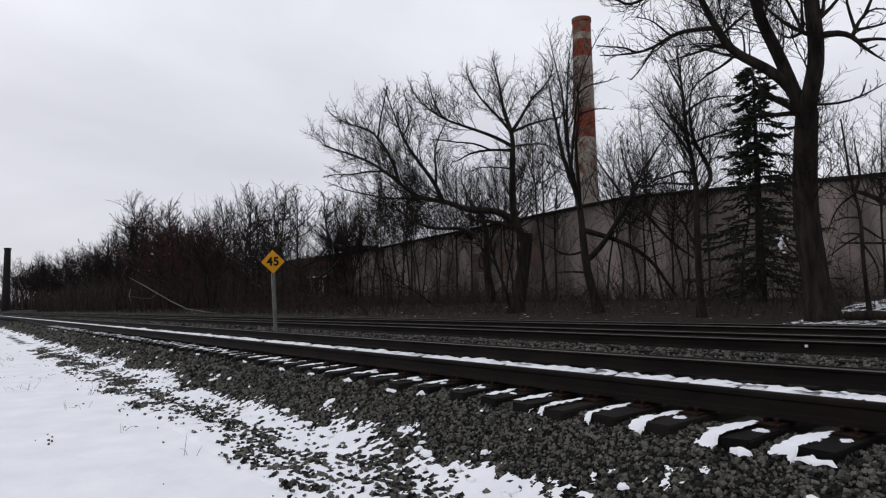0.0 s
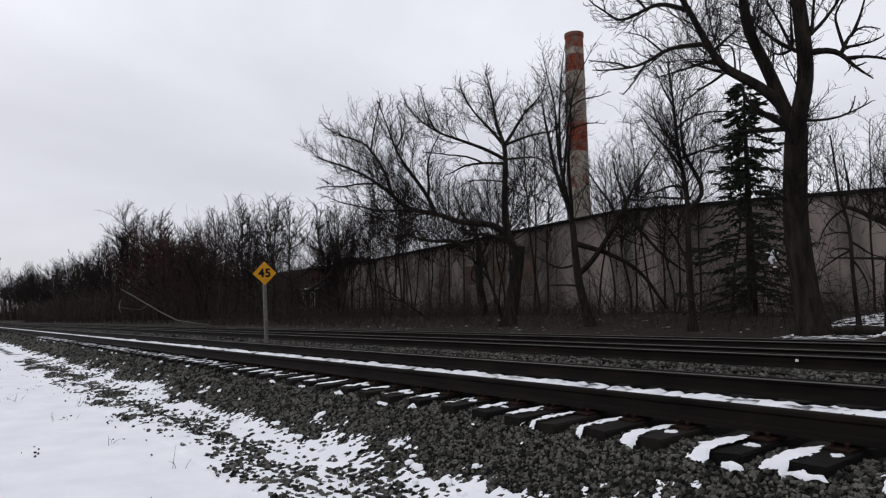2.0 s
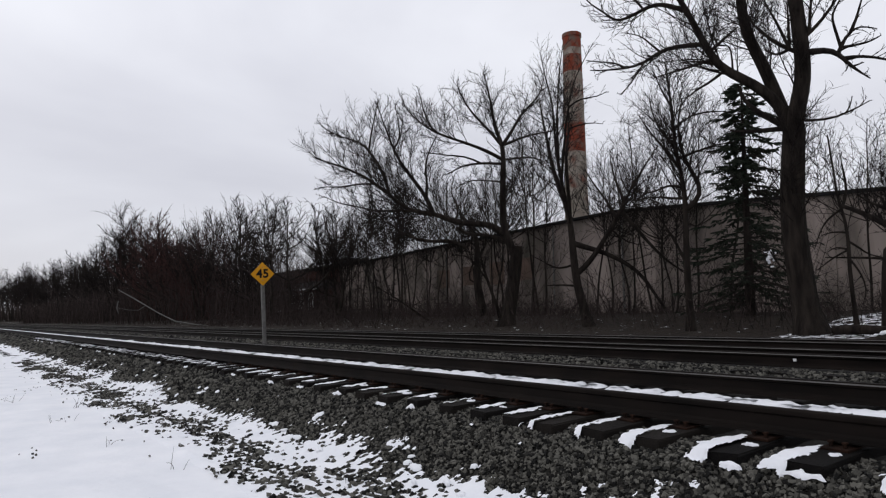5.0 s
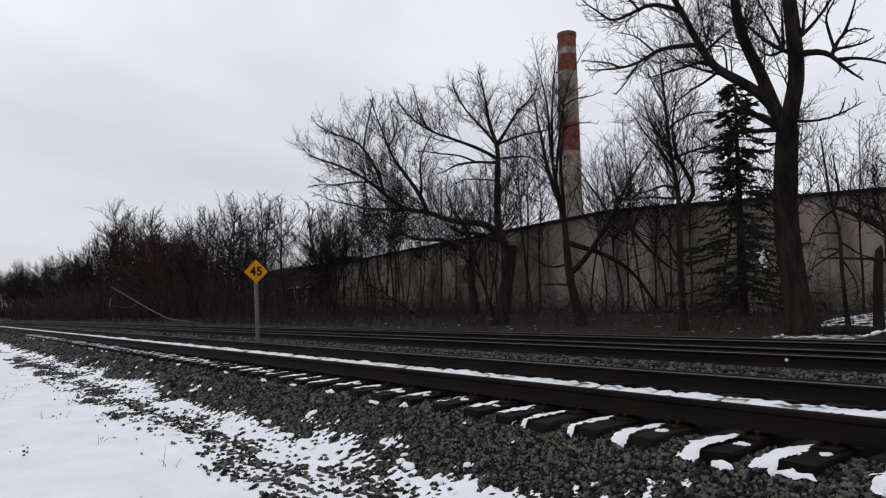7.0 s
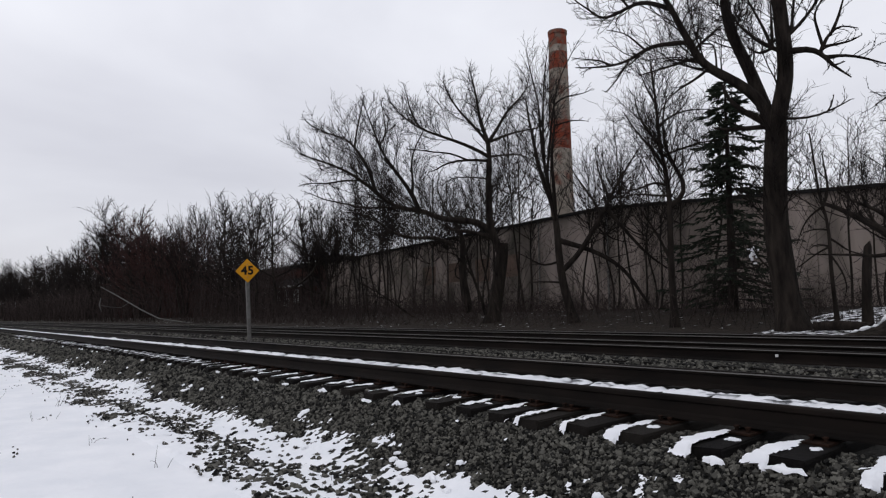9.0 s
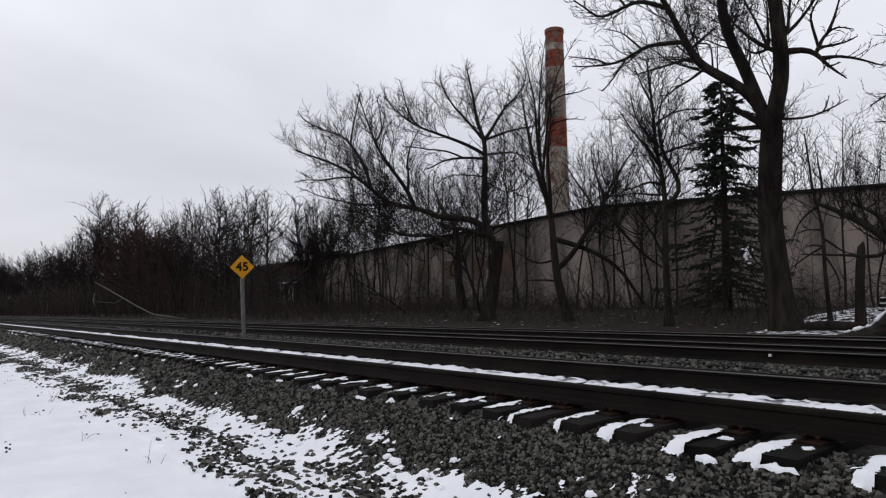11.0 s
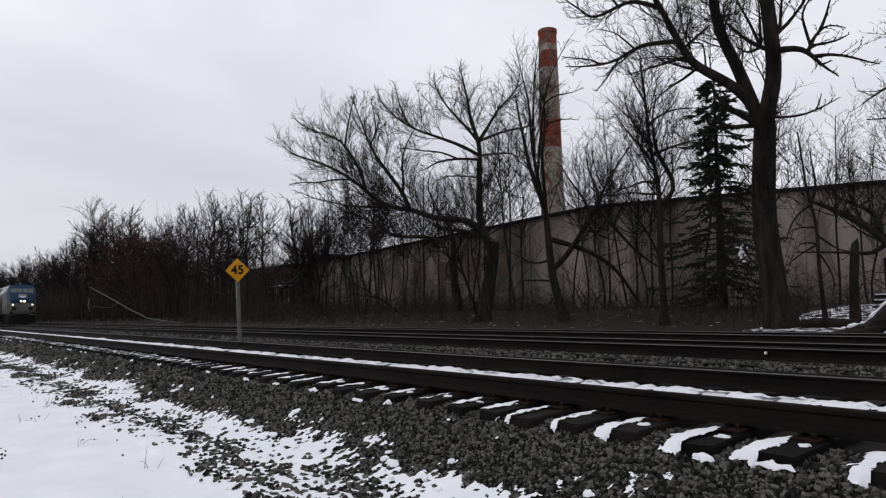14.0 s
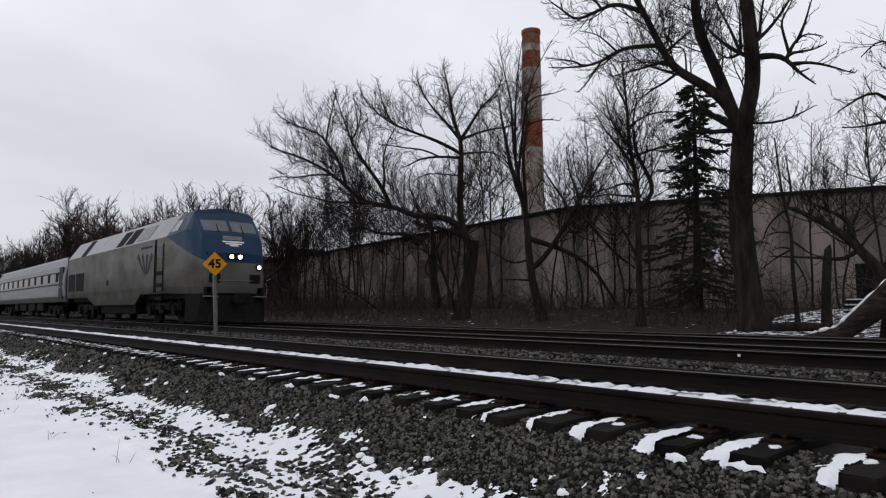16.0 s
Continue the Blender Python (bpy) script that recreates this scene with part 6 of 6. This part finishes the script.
    for y, z0, z1 in ((0.36, 3.03, 3.18), (0.40, 2.94, 2.985), (0.30, 2.865, 2.91), (0.15, 2.80, 2.84)):
        part("nose_mark", on_front(skin, -y, y, z0, z1, 0.012), WHITE if z0 < 3 else POST, loco, "pale painted mark")
    part("nose_seam", box(0.085, 0.125, -0.62, 0.62, 1.55, 1.58, 0.0), POST, loco)
    for x in (-8, -10.5, -13):
        part("roof_fan", tube((x, 0, 4.24), (x, 0, 4.36), 0.55, sides=20), UNDER, loco)
    return loco


def coach_ring(x, k=1.0):
    side = [(1.36, 0.98), (1.50, 1.30), (1.56, 1.9), (1.54, 2.5), (1.44, 3.0), (1.22, 3.42), (0.85, 3.66), (0.4, 3.77), (0.0, 3.79)]
    pts = side + [(-a, b) for a, b in reversed(side[:-1])]
    return [(x, a * k, b if k == 1 else 0.98 + (b - 0.98) * k) for a, b in pts]


def coach():
    c = empty("passenger_coach", label="fluted stainless steel passenger coach with a dark window band", category="railway coach", group="coaches of the train")
    part("body", loft([coach_ring(0, 0.97), coach_ring(-0.15), coach_ring(-25.6), coach_ring(-25.75, 0.97)]), STEEL, c, smooth=False)
    for side in (-1, 1):
        band = part("window_band", loft([[(x, side * 1.548, 2.05), (x, side * 1.553, 2.10), (x, side * 1.542, 2.62), (x, side * 1.50, 2.70), (x, side * 1.40, 2.6), (x, side * 1.4, 2.1)]
                                         for x in (-1.6, -24.2)]), BLACK, c, "dark grey band")
        for i in range(10):
            x = -3.0 - i * 2.2
            part("pane", box(x - 0.74, x + 0.74, side * 1.545, side * 1.566, 2.12, 2.62, 0.0), DARK_GLASS, band)
        part("stripe", box(-25.5, -0.2, side * 1.575, side * 1.585, 1.93, 2.02, 0.0), GREY_MARK, c)
        for i in range(9):
            z = 1.32 + i * 0.06
            y = side * (1.502 + 0.06 * (z - 1.30) / 0.6)
            part("flute", box(-25.5, -0.2, y - 0.012, y + 0.012, z, z + 0.03, 0.0), STEEL, c)
        part("door", box(-1.35, -0.45, side * 1.50, side * 1.56, 1.2, 2.95, 0.0), GREY_MARK, c)
    part("gangway", box(-0.05, 0.45, -1.42, 1.42, 0.9, 3.5, 0.08), BLACK, c, "black gangway bellows")
    part("gangway", box(-26.2, -25.7, -0.75, 0.75, 1.0, 3.3, 0.05), BLACK, c)
    for x0, x1 in ((-9.4, -7.4), (-12.5, -10.2), (-16, -13.4), (-18.2, -16.8)):
        part("equipment_box", box(x0, x1, -1.25, 1.25, 0.45, 0.98, 0.04), UNDER, c)
    truck(c, -4.2, 2.6, 0.46)
    truck(c, -21.6, 2.6, 0.46)
    return c


def dry_weeds():
    """A few dead stalks that stick out of the snow."""
    rng = random.Random(3)
    w = Wood()
    for cx, cy, n in ((-5.9, 3.15, 5), (-7.6, 2.2, 3), (-12.4, 1.6, 6), (-16.0, 1.2, 7), (-23.0, 1.0, 14), (-25.5, 1.5, 12), (-14.2, 2.1, 5), (-9.5, 1.9, 3)):
        for _ in range(n):
            pts = wander(rng, Vector((cx + rng.gauss(0, 0.12), cy + rng.gauss(0, 0.12), 0.02)), Vector((rng.uniform(-0.8, 0.8), rng.uniform(-0.8, 0.8), 1)), rng.uniform(0.08, 0.26), 4, 0.3, -0.03)
            w.tube(pts, [0.003, 0.0028, 0.0025, 0.002, 0.001], 3)
    tagged(mesh_object("dry_weeds", w.v, w.f, BRUSH), "thin dead weed stalks sticking out of the snow", "weeds", kind="stuff")


dry_weeds()
LOCO = locomotive()
COACHES = [coach()]
for _ in range(2):
    COACHES.append(copy_thing(COACHES[0], pose(0, 0, 0)))


# ---- tracks ----
ENDS = build_track("rusty siding track with dark wooden ties and patches of snow", NEAR_RAIL[0], NEAR_RAIL[1], FAR_RAIL[1], 4.38, -70, TIE_EDGES, 0.0)
build_track("main line track with worn bright rail heads", 9.25, MAIN_TOP, MAIN_TOP, 8.63, -40, [], 4.0)
for ob in [o for o in scene.objects if o.name == "railway_track.001"]:
    part("rail_tag", box(-4.66, -4.625, 9.20, 9.225, 0.965, 1.0, 0.002), WHITE, ob, "small white tag on the rail web")
build_track("second main line track beside the woods", 13.45, MAIN_TOP, MAIN_TOP, 12.83, -40, [], 4.0)
ballast_stones()
lying_snow(ENDS)
snow_edge()


# ---- what moves: the train comes up the middle track at a steady speed ----
def motions():
    speed, front = 29.6, -23.45
    for thing, back in [(LOCO, 0.0)] + [(c, 19.5 + 26.4 * i) for i, c in enumerate(COACHES)]:
        walk(thing, [(t, pose(front - speed * (16.0 - t) - 2.4 * max(0.0, 14.4 - t) - back, 10.0, MAIN_TOP)) for t in range(17)])


motions()
